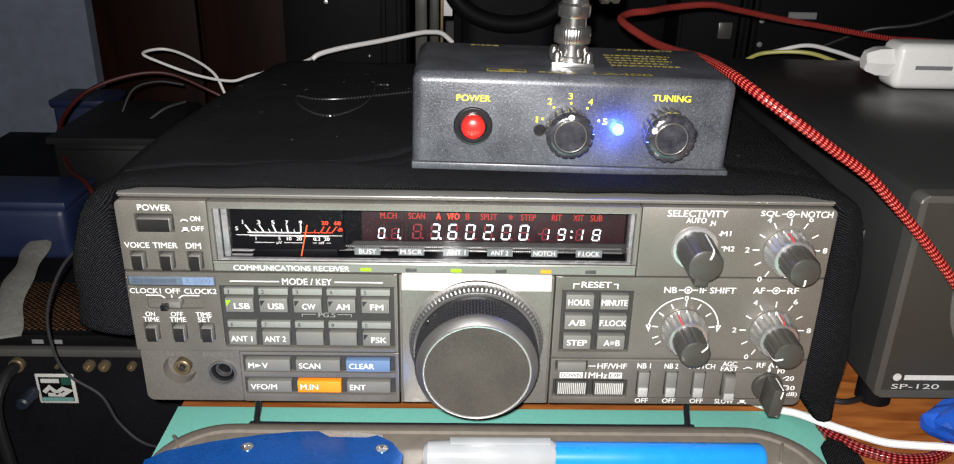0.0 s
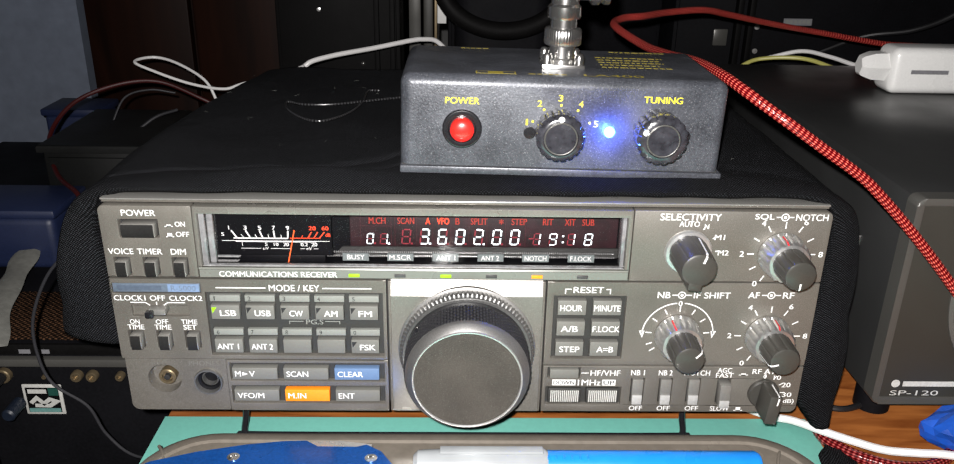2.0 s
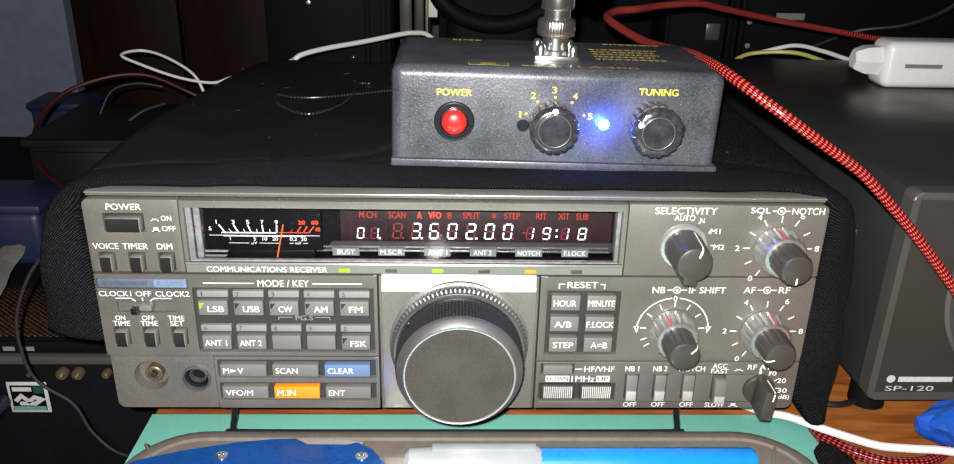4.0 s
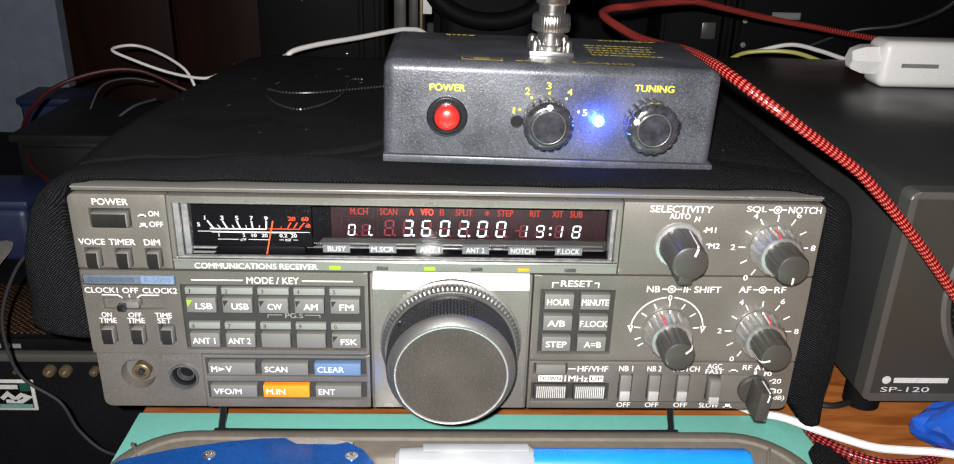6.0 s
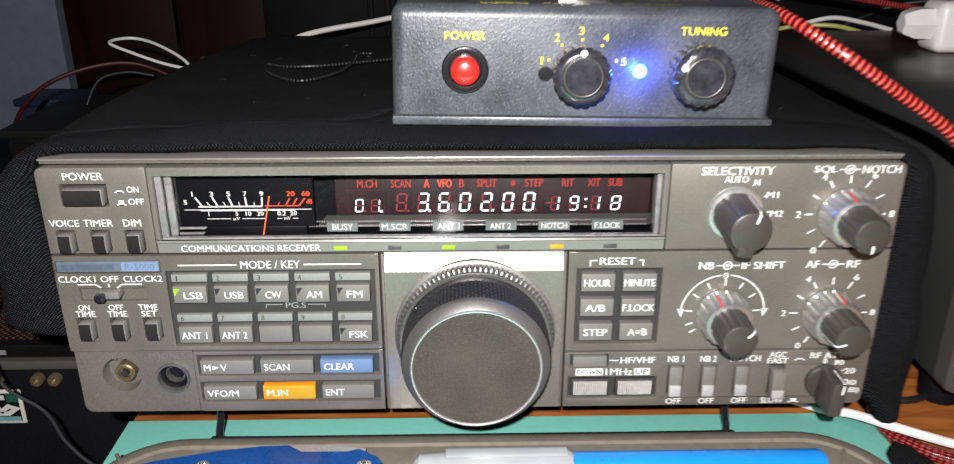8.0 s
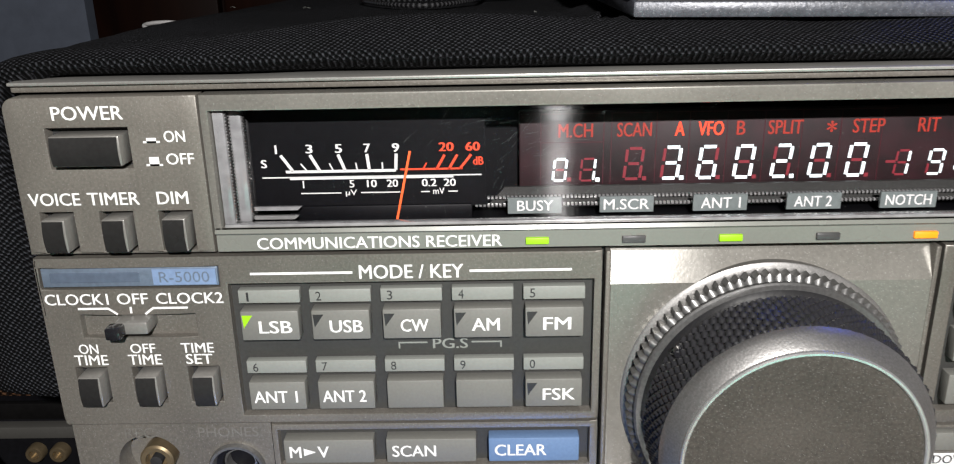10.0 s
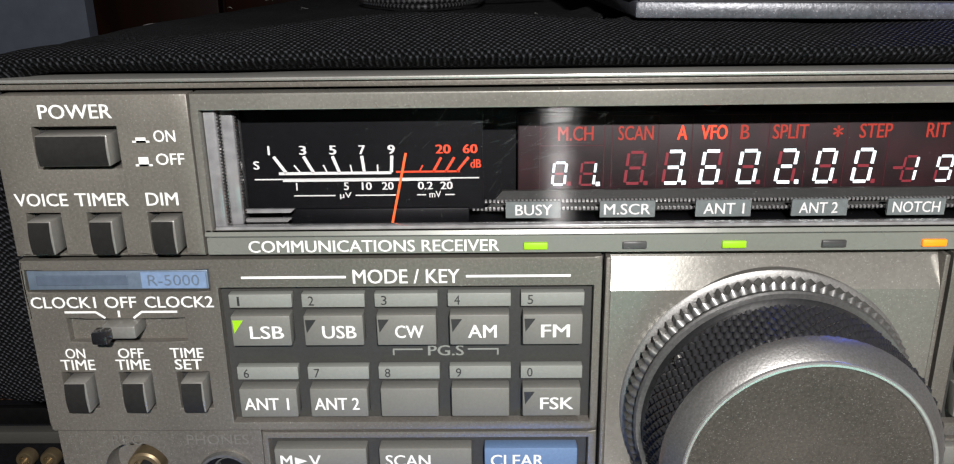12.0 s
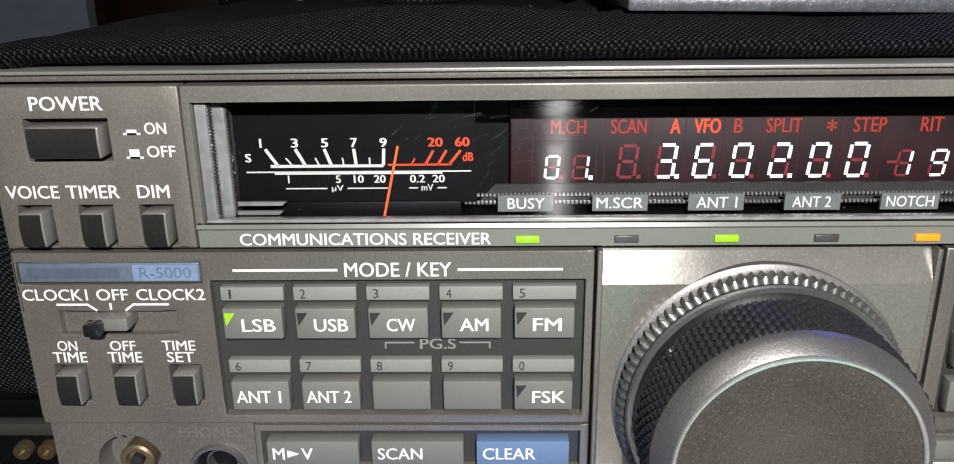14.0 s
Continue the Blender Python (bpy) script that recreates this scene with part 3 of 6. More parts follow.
meter = part("meter", box(-94.5, -52.0, DY + 0.1, DY + 1.6, 66.0, 84.8), M_METER, radio, "black signal meter with white and red scale")
bm = bmesh.new()
bm.faces.new([bm.verts.new((x, 0.3, z)) for x, z in ((-99.2, 64.1), (58.9, 64.1), (58.9, 85.1), (-99.2, 85.1))])
pane = part("window_pane", bm, M_PANE, radio, "scratched clear window", smooth=False)
pane.visible_shadow = False
MY = DY


def mark(points, w, mat=M_WHITE):
    part("scale_mark", ribbon(points, w, MY), mat, meter, smooth=False)


mark([(-88.2, 72.9), (-68.2, 72.9)], 0.5)
mark([(-92.6, 71.85), (-52.7, 71.85)], 0.22)
mark([(-87.6, 71.6), (-57.8, 71.6)], 0.42)
mark([(-67.4, 73.05), (-56.1, 73.05)], 0.32, M_METERRED)
for (xa, xb) in ((-88.9, -86.9), (-83.6, -82.0), (-78.5, -77.4), (-73.3, -73.0), (-68.0, -68.2)):
    mark([(xa, 76.0), (xb, 73.0)], 0.55)
for (xa, xb) in ((-85.4, -84.4), (-80.2, -79.6), (-75.4, -75.2), (-70.6, -70.6)):
    mark([(xa, 74.4), (xb, 73.1)], 0.25)
for (xa, xb) in ((-59.3, -60.8), (-57.0, -58.6), (-54.5, -56.6)):
    mark([(xa, 75.6), (xb, 73.0)], 0.45, M_METERRED)
mark([(-62.6, 74.2), (-63.2, 73.1)], 0.25, M_METERRED)
for a, b in ((-85.8, -78.4), (-74.8, -67.6), (-63.8, -62.2), (-58.8, -57.1)):
    mark([(a, 68.8), (b, 68.8)], 0.2)
for s, x0, x1 in (("1", -90.1, -89.2), ("3", -84.3, -83.0), ("5", -79.0, -77.7), ("7", -73.8, -72.6), ("9", -68.7, -67.4)):
    lettering(s, x0, x1, 76.3, 77.9, meter, M_WHITE, MY - 0.02, 0.03)
lettering("20", -60.3, -57.6, 76.3, 77.9, meter, M_METERRED, MY - 0.02, 0.03)
lettering("60", -55.5, -52.9, 76.3, 77.9, meter, M_METERRED, MY - 0.02, 0.03)
lettering("dB", -54.2, -52.3, 73.7, 75.2, meter, M_METERRED, MY - 0.02, 0.02)
lettering("S", -92.6, -91.5, 73.7, 75.2, meter, M_WHITE, MY - 0.02, 0.03)
for s, x0, x1 in (("1", -85.5, -84.9), ("5", -76.8, -75.9), ("10", -73.6, -71.8), ("20", -70.0, -67.9), ("0.2", -63.6, -60.9), ("20", -59.6, -57.4)):
    lettering(s, x0, x1, 69.8, 71.2, meter, M_WHITE, MY - 0.02, 0.02)
lettering("\u00b5V", -77.6, -75.5, 68.1, 69.4, meter, M_WHITE, MY - 0.02, 0.01)
lettering("mV", -61.6, -59.5, 68.3, 69.5, meter, M_WHITE, MY - 0.02, 0.01)
part("needle", ribbon([(-68.4, 63.4), (-65.4, 76.7)], 0.42, MY - 1.2, 0.15), M_NEEDLE, meter, "orange needle", smooth=False)
part("meter_foot", box(-88.0, -54.5, 4.0, 5.0, 63.6, 66.6, 0.3), M_METER, meter)
# the scale lies behind the window, the tube deeper still
meter.location, meter.scale = (-0.050 * (1 - 1.0234), 0.0033, 0.110 * (1 - 1.0234)), (1.0234, 1, 1.0234)

tube_glass = part("display_tube", box(-44.5, 56.5, DY + 0.3, DY + 2.0, 67.8, 84.6, 0.4), M_TUBE, radio, "dark red fluorescent display tube")
for a, b in (((-40.5, 84.0), (-29.0, 84.0)), ((-40.5, 78.7), (-29.0, 78.7)), ((-28.0, 84.0), (-19.3, 84.0)), ((-18.6, 84.0), (24.0, 84.0)), ((-40.5, 70.2), (50.0, 70.2))):
    part("tube_grid", ribbon([a, b], 0.12, DY + 0.25), M_TUBEFRAME, tube_glass, smooth=False)
for x in (-40.5, -29.0, -27.6, -19.4, -13.4, -6.6, 0.2, 7.0, 14.0, 21.5):
    part("tube_grid", ribbon([(x, 70.2), (x, 84.0)], 0.12, DY + 0.25), M_TUBEFRAME, tube_glass, smooth=False)


def digit(ch, x0, x1, z0, z1, dot=False, ghost=True):
    """A leaning seven-segment figure; unlit bars stay a dull red."""
    lit = {"0": "abcdef", "1": "bc", "2": "abged", "3": "abgcd", "6": "afgedc", "8": "abcdefg", "9": "abcdfg", " ": ""}[ch]
    h, w, t = z1 - z0, (x1 - x0), 0.09 * (z1 - z0)
    lean = 0.10 * h
    wi = w - lean

    def at(u, v):
        return (x0 + u * wi + lean * v, z0 + v * h)
    e = 0.05
    bars = {"a": (at(0.17, 1 - e), at(0.86, 1 - e)), "d": (at(0.14, e), at(0.83, e)), "g": (at(0.2, 0.5), at(0.8, 0.5)),
            "f": (at(0.05, 0.56), at(0.05, 0.92)), "e": (at(0.05, 0.08), at(0.05, 0.44)),
            "b": (at(0.95, 0.56), at(0.95, 0.92)), "c": (at(0.95, 0.08), at(0.95, 0.44))}
    for k, (a, b) in bars.items():
        if k in lit or ghost:
            part("segment", ribbon([a, b], t * (1 if k in lit else 0.9), DY + 0.2), M_SEG if k in lit else M_GHOST, tube_glass, smooth=False)
    if dot is not None:
        part("point", box(x1 - lean + 0.35, x1 - lean + 1.1, DY + 0.18, DY + 0.25, z0, z0 + 0.75), M_SEG if dot else M_GHOST, tube_glass, smooth=False)


digit("0", -38.4, -35.5, 71.3, 75.8)
digit("1", -33.4, -30.2, 71.2, 75.8, True)
digit(" ", -25.3, -21.4, 71.3, 77.7)
for ch, x, dot in (("3", -18.4, True), ("6", -11.7, False), ("0", -5.0, False), ("2", 1.9, True), ("0", 8.8, False), ("0", 15.6, False)):
    digit(ch, x, x + 3.9, 71.3, 77.8, dot)
part("segment", ribbon([(22.9, 74.1), (24.7, 74.1)], 0.5, DY + 0.2), M_GHOST, tube_glass, smooth=False)
digit("1", 24.4, 27.4, 71.4, 76.4, None)
digit("9", 30.4, 33.7, 71.4, 76.4, None)
digit("1", 37.4, 40.5, 71.4, 76.4, None)
digit("8", 43.8, 47.2, 71.4, 76.4, None)
for z in (72.4, 74.9):
    part("point", box(35.5, 36.2, DY + 0.18, DY + 0.25, z, z + 0.7), M_SEG, tube_glass, smooth=False)
lettering("M.CH", -37.3, -31.0, 79.6, 82.2, tube_glass, M_DIMWORD, DY + 0.2, 0.015)
lettering("SCAN", -26.6, -20.3, 79.6, 82.2, tube_glass, M_DIMWORD, DY + 0.2, 0.015)
lettering("A", -16.1, -14.3, 79.6, 82.2, tube_glass, M_REDWORD, DY + 0.2, 0.02)
lettering("VFO", -11.9, -7.2, 79.6, 82.2, tube_glass, M_REDWORD, DY + 0.2, 0.02)
lettering("B", -4.9, -3.3, 79.6, 82.2, tube_glass, M_DIMWORD, DY + 0.2, 0.015)
lettering("SPLIT", 0.8, 7.1, 79.6, 82.2, tube_glass, M_DIMWORD, DY + 0.2, 0.015)
lettering("*", 11.4, 13.2, 79.8, 81.9, tube_glass, M_DIMWORD, DY + 0.2, 0.02)
lettering("STEP", 16.1, 21.9, 79.6, 82.2, tube_glass, M_DIMWORD, DY + 0.2, 0.015)
lettering("RIT", 27.9, 31.8, 79.6, 82.2, tube_glass, M_DIMWORD, DY + 0.2, 0.015)
lettering("XIT", 36.1, 40.2, 79.6, 82.2, tube_glass, M_DIMWORD, DY + 0.2, 0.015)
lettering("SUB", 42.7, 47.3, 79.6, 82.2, tube_glass, M_DIMWORD, DY + 0.2, 0.015)
for s, a, b, x0, x1 in (("BUSY", -48.0, -38.2, -46.3, -39.7), ("M.SCR", -31.2, -21.4, -30.5, -22.2), ("ANT 1", -14.2, -4.4, -12.8, -5.6),
                        ("ANT 2", 2.8, 12.6, 4.1, 10.9), ("NOTCH", 19.7, 29.8, 20.6, 28.9), ("F.LOCK", 37.0, 47.0, 37.9, 46.1)):
    tag = part("name_tag", box(a, b, DY - 0.4, DY + 0.2, 64.4, 67.4), M_TAG, radio, "grey name tag", smooth=False)
    lettering(s, x0, x1, 64.9, 66.9, tag, M_WHITE, DY - 0.45, 0.008)
    tag.location, tag.scale = (-0.050 * (1 - 1.0163), 0.0023, 0.110 * (1 - 1.0163)), (1.0163, 1, 1.0163)

tube_glass.location, tube_glass.scale = (-0.003 * (1 - 1.0272), 0.0075, 0.189 * (1 - 1.0272)), (1.0272, 1, 1.0272)

# ---- keys ----
part("key_tray", plate(-99.9, -32.3, 25.5, 53.2, 2.0, 3.0, (), 0), M_TRAY, radio, "black recessed key tray")
part("key_tray", plate(33.1, 61.3, 24.8, 52.8, 2.0, 3.0, (), 0), M_TRAY, radio, "black recessed key tray")
for z0, z1 in ((13.8, 22.1), (3.3, 11.7)):
    part("key_tray", plate(-93.7, -32.5, z0, z1, 2.0, 3.0, (), 0), M_TRAY, radio, "black recessed key tray")
part("key_tray", plate(31.8, 62.5, 3.2, 11.9, 2.0, 3.0, (), 0), M_TRAY, radio, "black recessed key tray")
part("key_tray", plate(32.3, 45.5, 15.6, 20.8, 2.0, 3.0, (), 0), M_TRAY, radio)


def key(x0, x1, z0, z1, mat=M_KEY, out=0.9, label=""):
    return part("key", box(x0, x1, -out, 2.2, z0, z1, 0.3), mat, radio, label)


KEYY = -0.95
for row, (zt, zk) in enumerate(((49.1, 42.0), (34.5, 27.2))):
    for col in range(5):
        x = -98.2 + 13.2 * col
        tab = part("number_tab", box(x, x + 11.4, 0.3, 2.2, zt, zt + 2.6, 0.15), M_TAB, radio, "pale grey number tab")
        lettering("1234567890"[row * 5 + col], x + 1.2, x + 2.2, zt + 0.4, zt + 2.2, tab, M_BLACKPRINT, 0.25, 0.0)
        k = key(x + 0.3, x + 11.1, zk, zk + 6.0)
        word = ("LSB", "USB", "CW", "AM", "FM", "ANT 1", "ANT 2", "", "", "FSK")[row * 5 + col]
        if word.startswith("ANT"):
            lettering(word, x + 1.1, x + 9.5, zk + 1.6, zk + 4.1, k, M_WHITE, KEYY)
        elif word:
            wide = 5.2 if len(word) == 2 else 6.2
            lettering(word, x + 3.6, x + 3.6 + wide, zk + 1.5, zk + 4.0, k, M_WHITE, KEYY)
            tri = bmesh.new()
            tri.faces.new([tri.verts.new((x + a, KEYY - 0.02, zk + b)) for a, b in ((0.6, 5.2), (2.6, 5.2), (0.8, 2.6))])
            part("corner_mark", tri, M_GREENLED if word == "LSB" else M_BLACKPRINT, k, "lit green corner" if word == "LSB" else "", smooth=False)
lettering("PG.S", -62.6, -55.9, 38.5, 40.6, radio, M_TAB, 1.95)
for pts in ([(-69.0, 38.6), (-69.0, 39.8), (-63.6, 39.8)], [(-55.2, 39.8), (-49.6, 39.8), (-49.6, 38.6)]):
    part("printed_line", ribbon(pts, 0.3, 1.94), M_TAB, radio, smooth=False)
for words, mats, z in ((("M\u25b6V", "SCAN", "CLEAR"), (M_KEY, M_KEY, M_BLUEKEY), 15.0), (("VFO/M", "M.IN", "ENT"), (M_KEY, M_ORANGE, M_KEY), 4.9)):
    for i, (s, mat) in enumerate(zip(words, mats)):
        x = -92.5 + 20.1 * i
        k = key(x, x + 17.7, z, z + 5.3, mat, 0.9, {M_BLUEKEY: "blue key", M_ORANGE: "orange key"}.get(mat, ""))
        if s[0] == "M" and "V" in s:
            lettering("M", x + 1.1, x + 3.4, z + 1.4, z + 3.9, k, M_WHITE, KEYY)
            lettering("V", x + 6.6, x + 8.9, z + 1.4, z + 3.9, k, M_WHITE, KEYY)
            tri = bmesh.new()
            tri.faces.new([tri.verts.new((x + a, KEYY - 0.02, z + b)) for a, b in ((3.9, 1.8), (6.3, 2.65), (3.9, 3.5))])
            part("arrow_mark", tri, M_WHITE, k, smooth=False)
        else:
            wide = {"SCAN": 8.6, "CLEAR": 10.1, "VFO/M": 10.6, "M.IN": 7.2, "ENT": 6.4}[s]
            lettering(s, x + 1.2, x + 1.2 + wide, z + 1.4, z + 3.9, k, M_WHITE, KEYY)
for s, c, r, x0, x1 in (("HOUR", 0, 0, 35.6, 44.2), ("MINUTE", 1, 0, 48.7, 58.9), ("A/B", 0, 1, 36.3, 43.0), ("F.LOCK", 1, 1, 48.7, 59.3), ("STEP", 0, 2, 36.2, 44.2), ("A=B", 1, 2, 50.9, 57.5)):
    x, z = (34.7, 48.3)[c], (44.8, 35.7, 26.6)[r]
    k = key(x, x + 11.0, z, z + 6.3)
    lettering(s, x0, x1, z + 1.8, z + 4.4, k, M_WHITE, KEYY)
key(33.2, 44.7, 16.2, 20.2, M_KEY, 0.7)
for x in (33.0, 48.4):
    k = part("ribbed_key", box(x, x + 13.2, 0.0, 2.2, 4.2, 11.0, 0.3), M_TRAY, radio, "dark key with fine upright ribs")
    bm = bmesh.new()
    for i in range(15):
        add_box(bm, x + 0.9 + 0.78 * i, x + 1.35 + 0.78 * i, -0.75, 0.1, 5.0, 10.2, 0.1, 1)
    part("ribbing", bm, M_SILVERTEXT, k, smooth=False)

# push buttons with dark curved fronts
def pusher(x0, x1, z0, z1, out, tilt=0.6):
    b = part("push_button", box(x0, x1, -out, 2.5, z0, z1, 0.35), M_BUTTONSIDE, radio)
    bm = bmesh.new()
    cols = [(x0 + 0.25 + (x1 - x0 - 0.5) * i / 6, -out - 0.12) for i in range(7)]
    prof = [(z0 + 0.2 + (z1 - z0 - 0.4) * k / 8, 0.45 * (1 - ((k - 4) / 4) ** 2)) for k in range(9)]
    rows = [[bm.verts.new((x, y - p, z)) for x, y in cols] for z, p in prof]
    for r, s in zip(rows, rows[1:]):
        for i in range(6):
            bm.faces.new((r[i], r[i + 1], s[i + 1], s[i]))
    part("button_front", bm, M_BUTTON, b, "dark glossy curved front")
    return b


part("button_well", plate(-128.3, -113.7, 75.3, 82.7, 2.6, 3.0, (), 0), M_SEAM, radio)
pusher(-126.6, -114.4, 76.3, 81.7, 2.5)
for i in range(3):
    part("button_well", plate(-132 + 10.7 * i, -125.8 + 10.7 * i, 59.9, 67.5, 2.6, 3.0, (), 0), M_SEAM, radio)
    pusher(-130.5 + 10.7 * i, -126.3 + 10.7 * i, 60.6, 66.8, 2.8)
    part("button_well", plate(-131.1 + 10.8 * i, -124.9 + 10.8 * i, 28.5, 36.4, 2.6, 3.0, (), 0), M_SEAM, radio)
    pusher(-129.5 + 10.8 * i, -125.3 + 10.8 * i, 29.3, 35.7, 2.8)
slide = part("slide_slot", plate(-128.3, -106.5, 42.5, 47.4, 1.6, 2.6, (), 0), M_PANEL, radio)
lever = part("slide_lever", box(-120.6, -114.4, -3.2, 2.0, 44.6, 47.2, 0.5), M_BUTTONSIDE, radio, "bright satin slide lever with a dark tip")
part("lever_tip", box(-121.4, -118.6, -5.6, -2.8, 44.6, 47.0, 0.4), M_BLACKGLOSS, lever)
for x in (66.2, 77.6, 89.0, 101.2):
    part("button_well", plate(x - 0.1, x + 5.5, 3.4, 16.1, 2.6, 3.0, (), 0), M_SEAM, radio)
    if x < 100:
        t = part("toggle", box(x + 0.5, x + 4.9, -0.8, 2.4, 4.2, 15.6, 0.4), M_BUTTONSIDE, radio, "grey rocker with pale lower half")
        part("toggle_end", box(x + 0.7, x + 4.7, -1.5, -0.4, 4.3, 8.6, 0.3), M_TOGGLE, t)
    else:
        t = part("toggle", box(x + 0.5, x + 4.9, -3.2, 2.4, 4.2, 14.6, 0.4), M_BUTTONSIDE, radio)
        part("toggle_end", box(x + 0.7, x + 4.7, -3.6, -2.9, 4.4, 7.6, 0.2), M_TOGGLE, t)

badge = part("badge", box(-134.2, -101.5, 0.4, 2.4, 52.8, 56.5, 0.2), M_BADGE, radio, "blue metal maker's badge")
part("badge_field", box(-113.5, -101.8, 0.2, 0.6, 53.1, 56.2), M_BADGELIGHT, badge, smooth=False)
lettering("R-5000", -112.3, -103.0, 53.6, 55.7, badge, M_BADGE, 0.14, 0.0)
part("badge_bar", box(-132.6, -116.0, 0.25, 0.6, 53.7, 55.6, 0.1), M_BADGEBAR, badge, "plain bar in the maker's colour", smooth=False)

# ---- jacks ----
def round_hole(cx, cz, half, r, y, yb):
    """A square field with a round hole and its wall."""
    bm = bmesh.new()
    n = 48
    outer, inner, deep = [], [], []
    for i in range(n):
        a = 2 * math.pi * i / n
        s, c = math.sin(a), math.cos(a)
        k = half / max(abs(s), abs(c))
        outer.append(bm.verts.new((cx + s * k, y, cz + c * k)))
        inner.append(bm.verts.new((cx + s * r, y, cz + c * r)))
        deep.append(bm.verts.new((cx + s * r * 0.92, yb, cz + c * r * 0.92)))
    for i in range(n):
        q = (i + 1) % n
        bm.faces.new((outer[i], outer[q], inner[q], inner[i]))
        bm.faces.new((inner[i], inner[q], deep[q], deep[i]))
    bm.faces.new(deep)
    return bm


part("jack_field", round_hole(*REC, 7.5, 6.5, 0.3, 5.0), M_PANEL, radio)
part("jack_field", round_hole(*PHONES, 7.5, 5.4, 0.3, 12), M_PANEL, radio)
part("rec_jack", lathe([(3.4, -4.5), (3.4, -1.2), (3.0, -0.8), (2.2, -0.8), (2.0, -2.6), (0.5, -2.6)], REC[0] + 0.6, 0.3, REC[1], 32), M_BRASS, radio, "brass phono socket")
# black stub put in for the dark hole in the middle of the brass ring
part("rec_jack_dark_hole", lathe([(1.2, -3.5), (1.2, -0.6), (0.6, -0.5)], REC[0] + 0.6, 0.3, REC[1], 16), M_SEAM, radio)
part("phones_jack", lathe([(5.4, -6), (5.75, 0.4), (5.5, 1.1), (5.0, 1.1), (4.7, 0.4), (4.6, -11)], PHONES[0], 0.3, PHONES[1], 48), M_DIALTEETH, radio, "bright metal ring of the headphone socket")
part("phones_jack_sleeve", lathe([(4.62, -5), (4.6, -0.9), (3.5, -1.2), (3.4, -3), (3.3, -5)], PHONES[0], 0.3, PHONES[1], 40), M_METER, radio)
part("phones_jack_contact", lathe([(3.4, -5), (3.35, -2.2), (2.9, -2.0), (2.85, -4.9)], PHONES[0], 0.3, PHONES[1], 40), M_DIALTEETH, radio)
# black disc closes the bore, for the darkness deep inside
part("phones_jack_bore", lathe([(2.95, -6.2), (2.9, -4.6), (0.1, -4.7)], PHONES[0], 0.3, PHONES[1], 32), M_METER, radio)

# ---- the tuning dial ----
DX, DZ = 0.0, 28.9
dial = part("tuning_dial", lathe([(24.0, -2.0), (24.9, 3.6), (24.9, 5.0), (24.6, 5.4), (23.9, 5.6), (23.6, 7.0), (23.6, 8.0)], DX, 0, DZ, 128), M_BLACKGLOSS, radio, "large black tuning dial with knurled rim")
part("dial_collar", lathe([(26.9, -2.6), (26.9, -0.2), (26.5, 0.1), (25.0, 0.2)], DX, 0, DZ, 128), M_DIALEDGE, dial)
part("groove_ring", lathe([(24.9, 4.6), (25.15, 4.8), (25.15, 5.3), (24.8, 5.6)], DX, 0, DZ, 128), M_DIALTEETH, dial, "thin bright ring beside the teeth")
part("toothed_ring", lathe([(24.6, 0.2), (25.8, 0.9), (25.8, 3.4), (24.7, 4.2)], DX, 0, DZ, 720,
                           wave=lambda a, k: 1 + (0.032 if k in (1, 2) else 0) * (2 * abs(((a * 90 / (2 * math.pi)) % 1) - 0.5) - 0.5)), M_DIALTEETH, dial, "dark metal toothed ring")
bm = bmesh.new()
n, rows = 480, 40
rings = []
for k in range(rows + 1):
    ring = []
    for i in range(n):
        a = 2 * math.pi * i / n
        bump = (abs(((i + k * 1.0) / 4) % 2 - 1) + abs(((i - k * 1.0) / 4) % 2 - 1)) - 1.0
        r = 23.55 - 0.35 * k / rows + 0.7 * bump * (0 if k in (0, rows) else 1)
        ring.append(bm.verts.new((DX + r * math.sin(a), -7.6 - 11.3 * k / rows, DZ + r * math.cos(a))))
    rings.append(ring)
for a, b in zip(rings, rings[1:]):
    for i in range(n):
        bm.faces.new((a[i], a[(i + 1) % n], b[(i + 1) % n], b[i]))
part("knurled_grip", bm, M_DIAL, dial, "black knurled rubber grip")
part("dial_bevel", lathe([(22.0, 18.0), (22.9, 18.4), (23.25, 18.8), (23.1, 19.3), (22.4, 20.2), (21.0, 21.75), (20.4, 22.2), (19.0, 22.0)], DX, 0, DZ, 160), M_DIALEDGE, dial, "satin dark bevel")
part("dial_rim_line", lathe([(20.55, 21.8), (20.5, 22.65), (20.3, 22.85), (19.95, 22.85), (19.75, 22.6), (19.7, 21.8)], DX, 0, DZ, 160), M_RING, dial, "thin bright ring round the face")
part("dial_face", lathe([(19.75, 21.6), (19.7, 22.3), (12.0, 22.25), (0.4, 22.2)], DX, 0, DZ, 128), M_DIALFACE, dial, "worn dark metallic face")
part("dial_screw", lathe([(0.9, -0.5), (0.9, 0.6), (0.4, 0.6)], DX - 18.9, -10.4, DZ + 14.6, 12), M_BLACKGLOSS, dial)

# ---- small knobs ----
def flute(count, depth):
    return lambda a, k: 1 + depth * (0.5 - abs(math.sin(count * a / 2)) ** 0.7)


